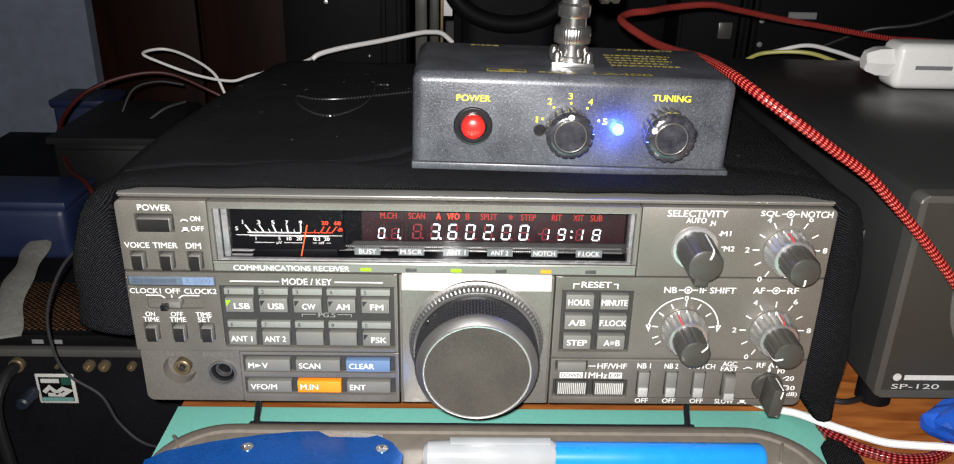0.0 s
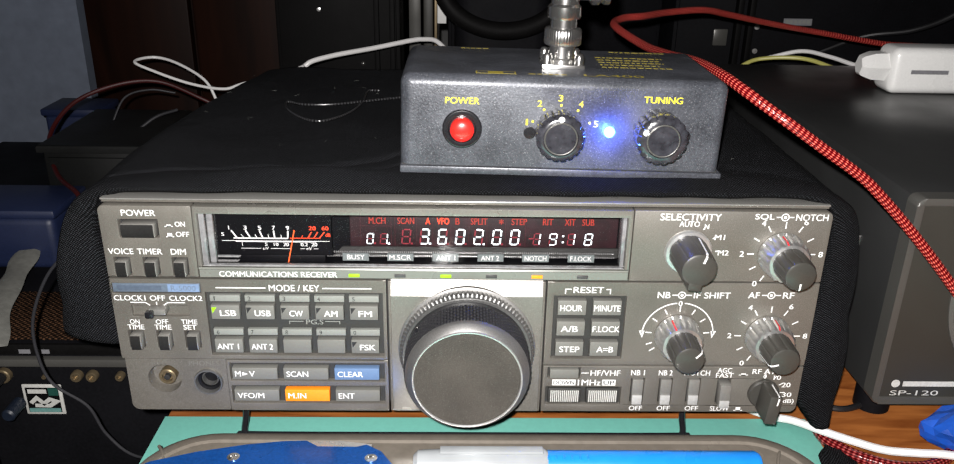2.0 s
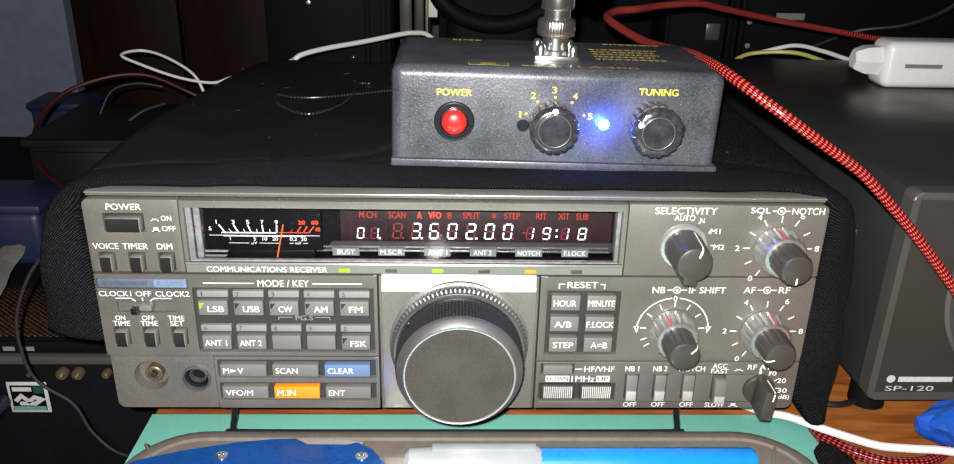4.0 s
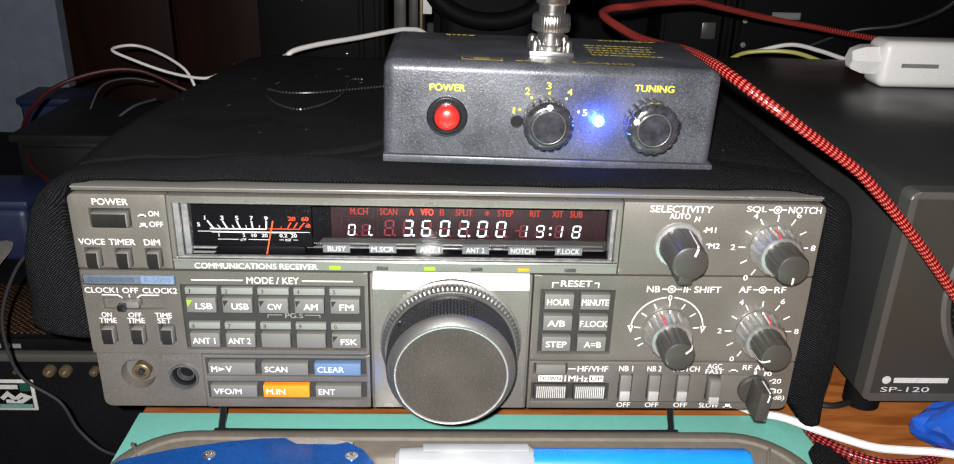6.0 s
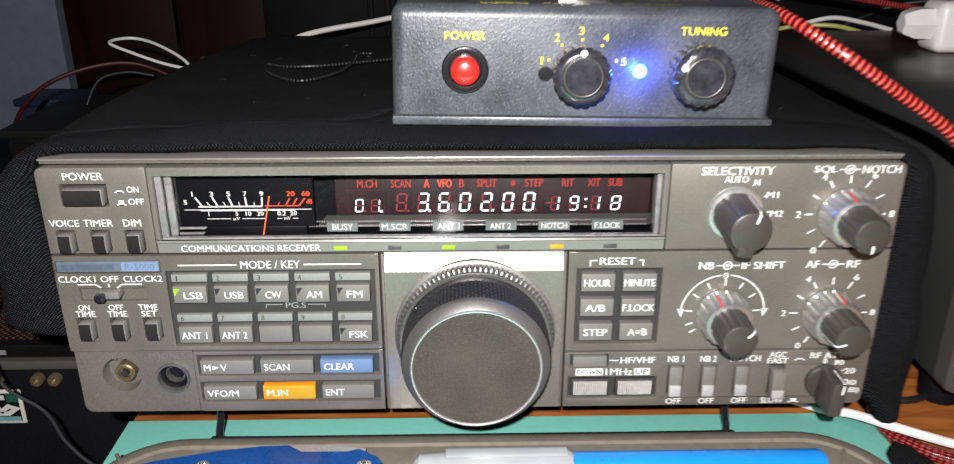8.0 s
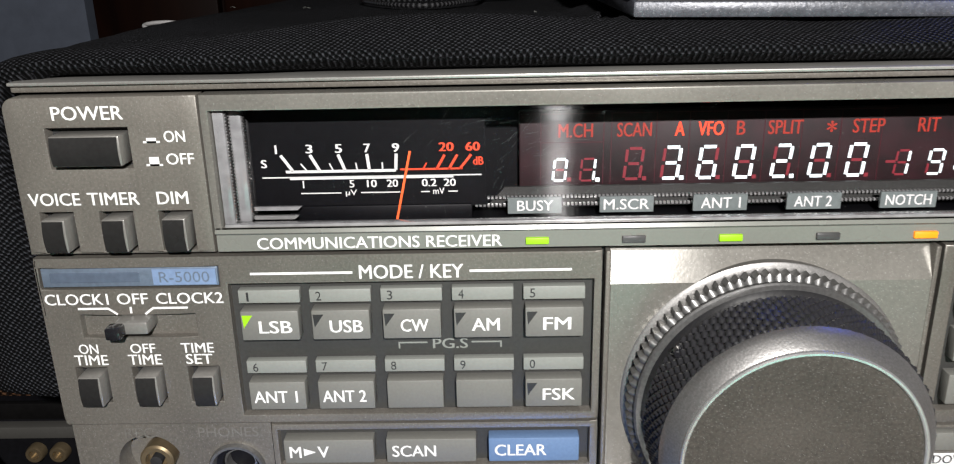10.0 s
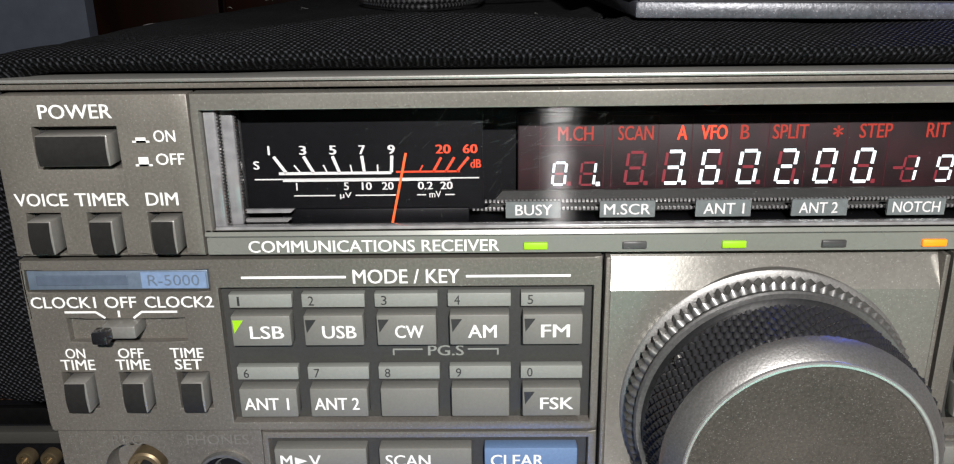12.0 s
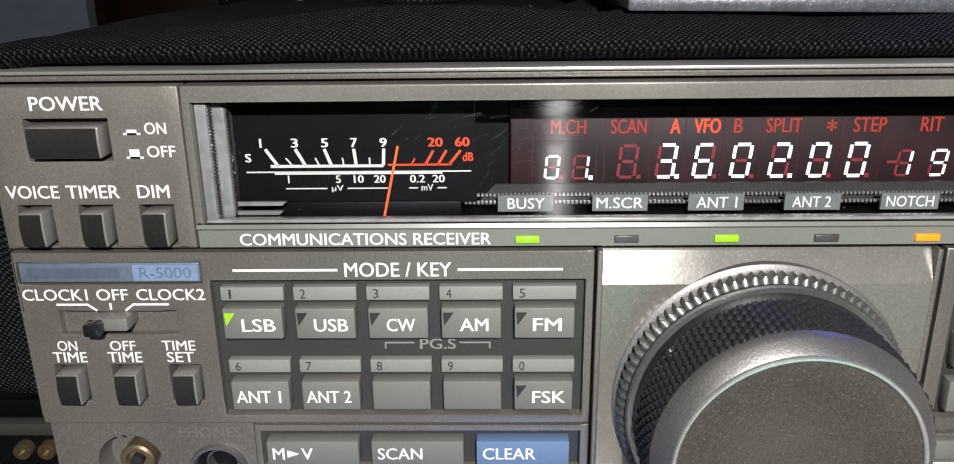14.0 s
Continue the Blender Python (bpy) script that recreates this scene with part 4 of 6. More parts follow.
def line_on(knob, cx, cz, angle, trace, mat=M_WHITE, w=0.7):
    """A pointer line that runs over a knob's face and down its side: (radius, y) pairs."""
    s, c = math.sin(radians(angle)), math.cos(radians(angle))
    bm = bmesh.new()
    pairs = [[bm.verts.new((cx + s * r + c * w / 2 * g, y, cz + c * r - s * w / 2 * g)) for g in (1, -1)] for r, y in trace]
    for a, b in zip(pairs, pairs[1:]):
        bm.faces.new((a[0], a[1], b[1], b[0]))
    part("pointer_line", bm, mat, knob, smooth=False)


def ticks(cx, cz, r0, r1, angles, w=0.45):
    for a in angles:
        s, c = math.sin(radians(a)), math.cos(radians(a))
        part("tick_mark", ribbon([(cx + s * r0, cz + c * r0), (cx + s * r1, cz + c * r1)], w), M_WHITE, radio, smooth=False)


def double_knob(cx, cz, inner_angle, red_angle):
    base = part("knob_ring", lathe([(8.9, 0.4), (8.9, 1.0), (8.6, 1.5), (8.4, 7.4), (7.4, 8.9), (5.6, 9.2)], cx, 0, cz, 160,
                                   wave=lambda a, k: 1 + (0.10 if k in (2, 3) else 0) * (abs(math.sin(9 * a)) ** 0.5 - 0.85)), M_KNOBRING, radio, "bright metal fluted outer ring")
    line_on(base, cx, cz, red_angle, [(7.5, -9.05), (8.5, -7.6), (8.75, -3.0)], M_KNOBLINE, 0.6)
    k = part("knob", lathe([(6.3, 8.6), (6.2, 9.6), (5.9, 18.4), (5.4, 19.6), (4.6, 20.0), (0.5, 20.2)], cx, 0, cz, 120,
                           wave=lambda a, j: 1 + (0.08 if j in (1, 2) else 0) * (abs(math.sin(5 * a)) ** 0.4 - 0.7)), M_KNOB, radio, "dark plastic inner knob")
    line_on(k, cx, cz, inner_angle, [(2.6, -20.35), (4.6, -20.2), (5.5, -19.75), (6.05, -18.4), (6.35, -10.5)])


SEL, SQL, IFS, AF, ATT = (82.4, 71.6), (117.9, 71.0), (82.3, 36.0), (118.0, 35.8), (120.2, 9.6)
double_knob(*SQL, 178, -12)
double_knob(*IFS, 48, -24)
double_knob(*AF, -108, 5)
part("knob_plate", lathe([(8.9, -0.2), (8.9, 0.7), (8.4, 1.4), (6.0, 1.6)], *(SEL[0], 0, SEL[1]), 64), M_RING, radio, "bright metal plate under the selector")
sel = part("selector_knob", lathe([(7.4, 0.8), (7.2, 2.0), (6.6, 15.4), (6.2, 16.6), (5.4, 17.0), (0.5, 17.1)], SEL[0], 0, SEL[1], 120,
                                  wave=lambda a, j: 1 + (0.07 if j in (1, 2) else 0) * (abs(math.sin(4 * a)) ** 0.4 - 0.7)), M_KNOB, radio, "dark plastic selector knob")
line_on(sel, *SEL, 20, [(3.2, -17.2), (5.2, -17.1), (6.1, -16.75), (6.8, -15.4), (7.45, -3.0)], M_WHITE, 0.8)
bm = box(-2.6, 2.6, -17.0, -2.0, -8.4, -4.6, 0.8)
bmesh.ops.rotate(bm, verts=bm.verts, cent=(0, 0, 0), matrix=Matrix.Rotation(radians(8), 3, "Y"))
bmesh.ops.translate(bm, verts=bm.verts, vec=(SEL[0], 0, SEL[1]))
part("fin", bm, M_KNOB, sel)
att = part("attenuator_knob", lathe([(6.3, -0.2), (6.3, 1.4), (5.8, 2.0), (0.5, 2.2)], ATT[0], 0, ATT[1], 64), M_KNOB, radio, "dark plastic bar knob")
bm = box(-2.5, 2.5, -13.0, -1.5, -6.6, 6.2, 0.8)
bmesh.ops.rotate(bm, verts=bm.verts, cent=(0, 0, 0), matrix=Matrix.Rotation(radians(5), 3, "Y"))
bmesh.ops.translate(bm, verts=bm.verts, vec=(ATT[0], 0, ATT[1]))
part("bar", bm, M_KNOB, att)
line_on(att, ATT[0] + 0.6, ATT[1], 8, [(2.4, -13.06), (5.4, -13.06), (6.3, -12.3), (6.35, -4.0)], M_WHITE, 0.6)

ticks(*SQL, 10.4, 13.0, (-150, -120, -90, -60, -30, 0, 30, 60, 90))
ticks(*AF, 10.4, 13.0, (-150, -120, -90, -60, -30, 0, 30, 60, 90))
ticks(*IFS, 10.2, 12.6, (-125, -110, -85, -55, -28, 0, 28, 55, 85))
ticks(*SEL, 10.3, 12.3, (0, 28, 58, 88))
ticks(*ATT, 7.0, 9.0, (0, 30, 60, 90), 0.35)
for a0, a1 in ((-88, -6), (6, 88)):
    part("printed_arc", ribbon(arc_points(*IFS, 14.0, a0, a1), 0.45), M_WHITE, radio, smooth=False)
for sgn in (-1, 1):
    tri = bmesh.new()
    tri.faces.new([tri.verts.new((IFS[0] + sgn * a, -0.06, IFS[1] + b)) for a, b in ((13.0, 1.8), (15.2, 1.8), (13.7, -1.4))])
    part("arrow_head", tri, M_WHITE, radio, smooth=False)
for cx, cz, x0, x1 in ((117.1, 85.9, 113.8, 120.4), (82.3, 53.4, 78.6, 86.1), (116.9, 53.6, 113.2, 120.6)):
    part("ring_mark", ribbon(arc_points(cx, cz, 1.35, 0, 360, 20), 0.38), M_WHITE, radio, smooth=False)
    part("ring_mark", ribbon(arc_points(cx, cz, 0.35, 0, 360, 10), 0.5), M_WHITE, radio, smooth=False)
    for a, b in ((x0, cx - 1.4), (cx + 1.4, x1)):
        part("printed_line", ribbon([(a, cz), (b, cz)], 0.4), M_WHITE, radio, smooth=False)

# ---- print on the panel ----
def print_on(text, x0, x1, z0, z1, y=-0.04, bold=0.011):
    lettering(text, x0, x1, z0, z1, radio, M_WHITE, y, bold)


print_on("POWER", -126.5, -114.1, 84.0, 86.4)
print_on("ON", -107.6, -103.9, 79.9, 81.9)
print_on("OFF", -107.7, -102.8, 75.9, 77.9)
for z, h in ((79.8, 0.9), (75.7, 1.6)):
    bm = box(-111.3, -108.4, -0.06, 0, z, z + 0.35)
    add_box(bm, -110.7, -109.0, -0.06, 0, z, z + h)
    part("printed_mark", bm, M_WHITE, radio, smooth=False)
print_on("VOICE", -133.4, -124.1, 68.7, 71.0)
print_on("TIMER", -122.8, -113.5, 68.7, 71.0)
print_on("DIM", -110.4, -104.8, 68.7, 71.0)
print_on("COMMUNICATIONS RECEIVER", -93.4, -49.2, 59.9, 62.1, -0.26)
print_on("MODE / KEY", -75.4, -56.3, 53.8, 56.5)
for a, b in ((-95.4, -76.6), (-55.2, -36.6)):
    part("printed_line", ribbon([(a, 55.1), (b, 55.1)], 0.45), M_WHITE, radio, smooth=False)
print_on("CLOCK1", -134.2, -122.3, 49.4, 51.6)
print_on("OFF", -120.7, -114.9, 49.4, 51.6)
print_on("CLOCK2", -113.4, -100.9, 49.4, 51.6)
for pts in ([(-128.3, 48.6), (-122.6, 48.6), (-121.0, 47.4)], [(-107.7, 48.6), (-114.2, 48.6), (-115.8, 47.4)], [(-118.4, 48.9), (-118.4, 47.6)]):
    part("printed_line", ribbon(pts, 0.4), M_WHITE, radio, smooth=False)
print_on("ON", -129.6, -125.9, 39.3, 41.3)
print_on("TIME", -130.8, -124.4, 36.9, 39.0)
print_on("OFF", -119.8, -115.0, 39.3, 41.3)
print_on("TIME", -120.5, -114.1, 36.9, 39.0)
print_on("TIME", -110.1, -103.9, 39.3, 41.3)
print_on("SET", -109.5, -104.4, 36.9, 39.0)
# embossed in the panel's colour; the paler paint stands for their lit edges
for s, x0, x1 in (("REC", -123.7, -117.8), ("PHONES", -109.2, -97.3)):
    lettering(s, x0, x1, 20.9, 23.1, radio, M_BEZEL, -0.2, 0.0)
print_on("SELECTIVITY", 70.6, 93.4, 84.3, 87.0)
print_on("AUTO", 78.0, 85.6, 81.8, 84.0)
print_on("N", 87.5, 89.2, 80.9, 82.9)
print_on("M1", 91.8, 95.7, 76.6, 78.7)
print_on("M2", 93.8, 97.9, 70.3, 72.4)
print_on("SQL", 105.8, 113.1, 84.6, 87.2)
print_on("NOTCH", 121.1, 133.2, 84.6, 87.2)
print_on("RESET", 40.4, 52.1, 54.0, 56.6)
for pts in ([(37.4, 53.6), (37.4, 55.6), (39.6, 55.6)], [(53.0, 55.6), (54.6, 55.6), (54.6, 53.6)]):
    part("printed_line", ribbon(pts, 0.4), M_WHITE, radio, smooth=False)
print_on("HF/VHF", 49.5, 61.5, 17.1, 19.6)
part("printed_line", ribbon([(45.8, 18.3), (48.8, 18.3)], 0.35), M_WHITE, radio, smooth=False)
print_on("NB 1", 65.8, 71.3, 17.4, 19.8)
print_on("NB 2", 76.9, 82.5, 17.4, 19.8)
print_on("NOTCH", 87.3, 97.6, 17.4, 19.8)
print_on("AGC", 100.5, 106.3, 18.8, 21.0)
print_on("FAST", 100.1, 107.2, 16.5, 18.6)
for x0, x1 in ((66.3, 71.7), (77.7, 83.1), (89.2, 94.7)):
    print_on("OFF", x0, x1, 0.7, 2.9)
print_on("SLOW", 99.6, 107.5, 0.6, 2.9)
for z, h in ((17.6, 0.9), (0.7, 1.7)):
    bm = box(109.3, 113.0, -0.06, 0, z, z + 0.35)
    add_box(bm, 110.2, 112.1, -0.06, 0, z, z + h)
    part("printed_mark", bm, M_WHITE, radio, smooth=False)
for s, x0, x1 in (("DOWN", 34.4, 43.8), ("UP", 54.5, 59.9)):
    part("printed_field", box(x0, x1, -0.04, 0.02, 12.5, 15.2), M_WHITE, radio, "white printed field", smooth=False)
    lettering(s, x0 + 0.5, x1 - 0.5, 12.9, 14.8, radio, M_BLACKPRINT, -0.1, 0.012)
print_on("1MHz", 44.7, 53.9, 12.5, 15.2)
print_on("NB", 72.9, 77.9, 52.1, 54.7)
print_on("IF SHIFT", 86.9, 101.1, 52.1, 54.7)
print_on("AF", 107.9, 112.4, 52.3, 54.9)
print_on("RF", 121.4, 125.8, 52.3, 54.9)
print_on("RF ATT.", 114.6, 127.0, 18.3, 20.6)
print_on("0", 119.4, 120.7, 16.2, 18.0)
print_on("10", 123.6, 126.6, 15.6, 17.6)
print_on("20", 127.4, 131.0, 12.1, 14.3)
print_on("30", 128.2, 132.1, 7.5, 9.6)
print_on("(dB)", 128.0, 133.6, 4.0, 6.5, bold=0.01)
for (cx, cz) in (SQL, AF):
    for s, a in (("0", -146), ("2", -90), ("4", -34), ("6", 30), ("8", 90)):
        u, w = cx + 15.0 * math.sin(radians(a)), cz + 15.0 * math.cos(radians(a))
        print_on(s, u - 0.85, u + 0.85, w - 1.1, w + 1.1)
print_on("0", 81.4, 82.9, 48.7, 50.9)

# wire stand under the front
stand = part("wire_stand", tube([(-93.5, 21, 2), (-93.9, 19.5, -6), (-94.6, 18, -16), (-95.2, 17, -23.2), (-90, 17, -24.4), (0, 17, -24.5), (90, 17, -24.4), (95.2, 17, -23.2), (94.6, 18, -16), (93.9, 19.5, -6), (93.5, 21, 2)], 1.4), M_BLACKGLOSS, radio, "black wire tilt stand")
for fx in (-110, 110):
    part("rear_foot", lathe([(9, 0), (9, 25), (8, 26.8), (4, 27)], fx * 0.9, 180, DESK, 24, "z"), M_CASE, radio)

rng = random.Random(5)


def specks(name, count, x0, x1, z0, z1, y, size, mat, label):
    bm = bmesh.new()
    for _ in range(count):
        x, z, s = rng.uniform(x0, x1), rng.uniform(z0, z1), size * rng.uniform(0.5, 1.4)
        a = rng.uniform(0, 6.3)
        bm.faces.new([bm.verts.new((x + s * k * math.cos(a + q), y, z + s * math.sin(a + q))) for q, k in ((0, 1), (1.6, 0.8), (3.1, 1.2), (4.7, 1))])
    tagged(part(name, bm, mat, radio, label, smooth=False), kind="stuff")


specks("dust", 170, -97, 57, 65, 85, 0.22, 0.05, M_TAB, "fine pale dust on the window")
specks("dust", 60, -134, -102, 60, 87, -0.05, 0.05, M_TAB, "fine pale dust on the panel")
specks("dust", 60, -12, 12, DZ - 12, DZ + 12, -22.4, 0.07, M_TAB, "fine pale dust on the dial")
# scratches kept near the flash's streak, with their glint painted as flat grey
bm = bmesh.new()
for _ in range(70):
    x, z, ang, half = rng.gauss(-42, 14), rng.uniform(70, 84.5), rng.gauss(0.55, 0.35), rng.uniform(0.4, 1.7)
    d, n = Vector((math.cos(ang), math.sin(ang))) * half, Vector((-math.sin(ang), math.cos(ang))) * 0.006
    bm.faces.new([bm.verts.new((x + v.x, 0.24, z + v.y)) for v in (d + n, -d + n, -d - n, d - n)])
tagged(part("scratches", bm, M_TAG, radio, "fine scratches on the window, their glint painted grey", smooth=False), kind="stuff")

# ---- cloth cover over the receiver ----
def section(inner):
    pts = [(-163, 27), (-161, 45), (-155, 68), (-148, 84), (-139, 92.5), (-127, 95.2), (-90, 95.4), (-40, 95.2), (20, 95.2), (70, 95.4), (122, 95.2), (138, 92.0), (147, 83), (151, 62), (153.5, 30), (155, 6), (153.5, -11)]
    if inner:
        pts = [(max(-137.5, min(137.5 + max(0.0, 2 - z) * 0.7, x * 0.93 if z > 2 else 999)), min(90.8, z - 2.5)) for x, z in pts]
    line = smooth_path([(x, 0, z) for x, z in pts], 10)
    lens = [0.0]
    for a, b in zip(line, line[1:]):
        lens.append(lens[-1] + (b - a).length)
    out, k = [], 0
    for i in range(221):
        s = lens[-1] * i / 220
        while k < len(lens) - 2 and lens[k + 1] < s:
            k += 1
        out.append(line[k].lerp(line[k + 1], (s - lens[k]) / max(1e-6, lens[k + 1] - lens[k])))
    return out


def fold(x, y, a, b, width, depth):
    """A crease along the line from a to b."""
    a, b, p = Vector(a), Vector(b), Vector((x, y))
    t = max(0, min(1, (p - a).dot(b - a) / (b - a).length_squared))
    return -depth * math.exp(-((p - a - t * (b - a)).length / width) ** 2)


bm = bmesh.new()
outer, inner = section(False), section(True)
rows = []
ys = [(9.0, 0.0), (5.5, 0.15), (3.4, 0.45), (3.0, 0.75), (4.2, 0.93), (6.5, 1.0)] + [(6.5 + 1.6 * i, 1.0) for i in range(1, 130)]
for y, mix in ys:
    row = []
    for i, (a, b) in enumerate(zip(inner, outer)):
        p = a.lerp(b, mix)
        side = max(0.0, (abs(p.x) - 128) / 30)
        wob = 0.9 * noise.noise(Vector((p.x * 0.022, y * 0.022, p.z * 0.02))) + 0.35 * noise.noise(Vector((p.x * 0.09, y * 0.09, p.z * 0.08)))
        crease = fold(p.x, y, (-134, 17), (-60, 26), 1.4, 7.0) + fold(p.x, y, (-60, 26), (-24, 43), 1.4, 7.0) + fold(p.x, y, (-45, 22), (-22, 26), 1.6, 2.0) + fold(p.x, y, (100, 30), (150, 14), 2.2, 1.0)
        wave = (2.2 * noise.noise(Vector((y * 0.03, p.z * 0.03, 7.0))) + 2.0 * math.sin(p.z * 0.06 + y * 0.02)) * side
        dy = (1.6 * noise.noise(Vector((p.x * 0.05, 3.1, p.z * 0.04))) + (3.0 if p.x > 0 else 13.0) * side * max(0.0, (95 - p.z) / 90)) * (1 if y < 40 else 0.3)
        wob += (5.2 * math.exp(-((p.x + 58) / 42) ** 2) + 2.4 * max(0.0, min(1.0, (p.x + 30) / 30, (132 - p.x) / 40))) * math.exp(-((y - 11.5) / 7.0) ** 2)
        wob += 2.3 * max(0.0, min(1.0, (p.x + 34) / 8, (102 - p.x) / 8)) * max(0.0, min(1.0, (y - 12) / 6, (80 - y) / 10))
        taper = 18 * (max(0.0, y - 50) / 158) ** 1.6 * max(0.0, min(1.0, (-p.x - 60) / 70))
        row.append(bm.verts.new((p.x + taper + math.copysign(wave, p.x), y + dy, p.z + (wob + crease) * min(1, mix) * (1 - min(1, side)) - 0.4)))
    rows.append(row)
for a, b in zip(rows, rows[1:]):
    for i in range(220):
        bm.faces.new((a[i], a[i + 1], b[i + 1], b[i]))
cover_thing = thing("cloth_cover", "black woven cloth cover draped over the receiver", "cover")
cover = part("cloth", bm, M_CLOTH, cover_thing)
solid = cover.modifiers.new("thickness", "SOLIDIFY")
solid.thickness, solid.offset = 0.0014, -1

# loop of thin black cord on the cloth
cord("thin_cord", [(-33, 134, 97), (-50, 126, 96.8), (-66, 119, 96.6), (-80, 118, 96.6), (-89, 123, 96.6), (-86, 108, 96.6), (-76, 92, 96.6), (-66, 88, 96.6), (-56, 104, 96.6), (-52, 125, 96.8), (-52, 148, 96.6), (-46, 150, 96.6)], 0.6, M_TWIST, "thin twisted black cord lying on the cloth cover", "cord")
bm = bmesh.new()
bmesh.ops.create_icosphere(bm, subdivisions=4, radius=1)
for v in bm.verts:
    k = 1 + 0.22 * noise.noise(v.co * 1.8 + Vector((4, 0, 0)))
    v.co = Vector((156.5 + 7.5 * v.co.x * k, -9 + 18 * v.co.y * k, max(DESK + 0.9, DESK + 2.4 + 2.4 * v.co.z * k)))
part("corner", bm, M_CLOTH, cover_thing, "loose black corner of the cover on the desk")
lint = bmesh.new()
for _ in range(34):
    x, y, a = random.uniform(-125, 125), random.uniform(20, 190), random.uniform(0, 6.3)
    z, ln = 96.0 + 0.2 * random.random(), random.uniform(0.5, 1.9)
    q = [(x, y, z), (x + ln * math.cos(a), y + ln * math.sin(a), z + 0.3), (x + 1.7 * ln * math.cos(a + 0.5), y + 1.7 * ln * math.sin(a + 0.5), z)]
    me = bpy.data.meshes.new("tmp")
    t = tube(q, 0.032, 5)
    t.to_mesh(me)
    t.free()
    lint.from_mesh(me)
    bpy.data.meshes.remove(me)
tagged(part("lint", lint, M_TAB, cover_thing, "pale lint on the cloth"), kind="stuff")

# ---- the small tuner box on top ----
tuner = thing("antenna_tuner", "dark textured metal tuner box with yellow print on the cloth", "tuner")
TX0, TX1, TY0, TY1, TZ0, TZ1 = -26.4, 97.2, 21.6, 84.0, 93.6, 132.0
part("base_plate", box(TX0 - 0.1, TX1 + 1.0, TY0 - 0.3, TY1 - 0.5, TZ0, TZ0 + 3.0, 0.6), M_HAMMER, tuner)
bm = box(TX0, TX1, TY0, TY1, TZ0 + 3.5, TZ1)
soft = [e for e in bm.edges if all(v.co.z > TZ1 - 1 for v in e.verts) or abs(e.verts[0].co.z - e.verts[1].co.z) > 5]
bmesh.ops.bevel(bm, geom=soft, offset=4.0, segments=6, affect="EDGES", profile=0.5)
part("shell", bm, M_HAMMER, tuner, "dark hammered-paint metal shell")
part("seam", box(TX0 + 0.8, TX1 - 0.8, TY0 + 0.9, TY1 - 1, TZ0 + 2.8, TZ0 + 3.8), M_SEAM, tuner)
PB = (-3.0, 111.8)
part("power_button_ring", lathe([(7.5, -0.5), (7.5, 1.0), (7.1, 1.5), (6.6, 1.6), (5.3, 1.4), (5.0, 0.6)], PB[0], TY0, PB[1], 48), M_BLACKGLOSS, tuner, "black ring")
part("power_button", lathe([(4.55, 0), (4.55, 2.8), (4.4, 3.6), (3.7, 4.3), (2.2, 4.8), (0.3, 5.0)], PB[0], TY0, PB[1], 48), M_REDCAP, tuner, "red domed push button")


def tuner_knob(cx, cz, dot_angle, r=9.0, tab=-1):
    k = part("tuner_knob", lathe([(7.6, 0.2), (r * 0.98, 0.6), (r * 0.98, 6.2), (r * 0.90, 7.0), (r * 0.90, 7.6), (r * 1.02, 8.2), (r * 1.02, 10.6), (r * 0.93, 11.8), (7.2, 12.2), (6.5, 12.3), (6.3, 11.7), (5.9, 11.7), (5.6, 12.5), (0.4, 12.3)], cx, TY0, cz, 216,
                                 wave=lambda a, j: 1 + (0.085 if j in (1, 2, 5, 6) else 0) * (abs(math.sin(9 * a)) ** 0.5 - 0.6)), M_TUNERKNOB, tuner, "black fluted knob with a white dot")
    s, c = math.sin(radians(dot_angle)), math.cos(radians(dot_angle))
    part("white_dot", lathe([(1.15, 0), (1.15, 0.25), (0.2, 0.3)], cx + 7.3 * s, TY0 - 12.0, cz + 7.3 * c, 16), M_WHITE, k)
    # paler ring added for the highlight round the knob's inner disc
    part("face_ring_highlight", lathe([(6.2, 11.6), (6.2, 12.15), (5.9, 12.3), (5.65, 12.2), (5.6, 11.6)], cx, TY0, cz, 64), M_SPEAKERRIM, k)
    part("lock_tab", lathe([(2.3, -0.2), (2.3, 1.2), (1.0, 1.3)], cx + tab * 10.6, TY0, cz - 1.0, 20), M_BLACKGLOSS, k)


tuner_knob(33.2, 112.0, -2, 8.6)
tuner_knob(71.0, 112.3, -66, 9.1, 1)
part("blue_lamp", lathe([(2.2, -0.5), (2.2, 0.6), (1.7, 1.5), (0.3, 1.9)], 52.9, TY0, 112.0, 24), M_BLUELED, tuner, "lit blue lamp")
lettering("POWER", -9.6, 3.3, 121.2, 123.7, tuner, M_YELLOW, TY0 - 0.04, 0.02)
lettering("TUNING", 64.9, 79.6, 123.5, 126.0, tuner, M_YELLOW, TY0 - 0.04, 0.02)
for s, x, z in (("1", 21.4, 114.9), ("2", 25.9, 122.2), ("3", 33.6, 124.4), ("4", 41.4, 122.4), ("5", 47.6, 114.9)):
    lettering(s, x - 0.9, x + 0.9, z - 1.2, z + 1.2, tuner, M_YELLOW, TY0 - 0.04, 0.0)
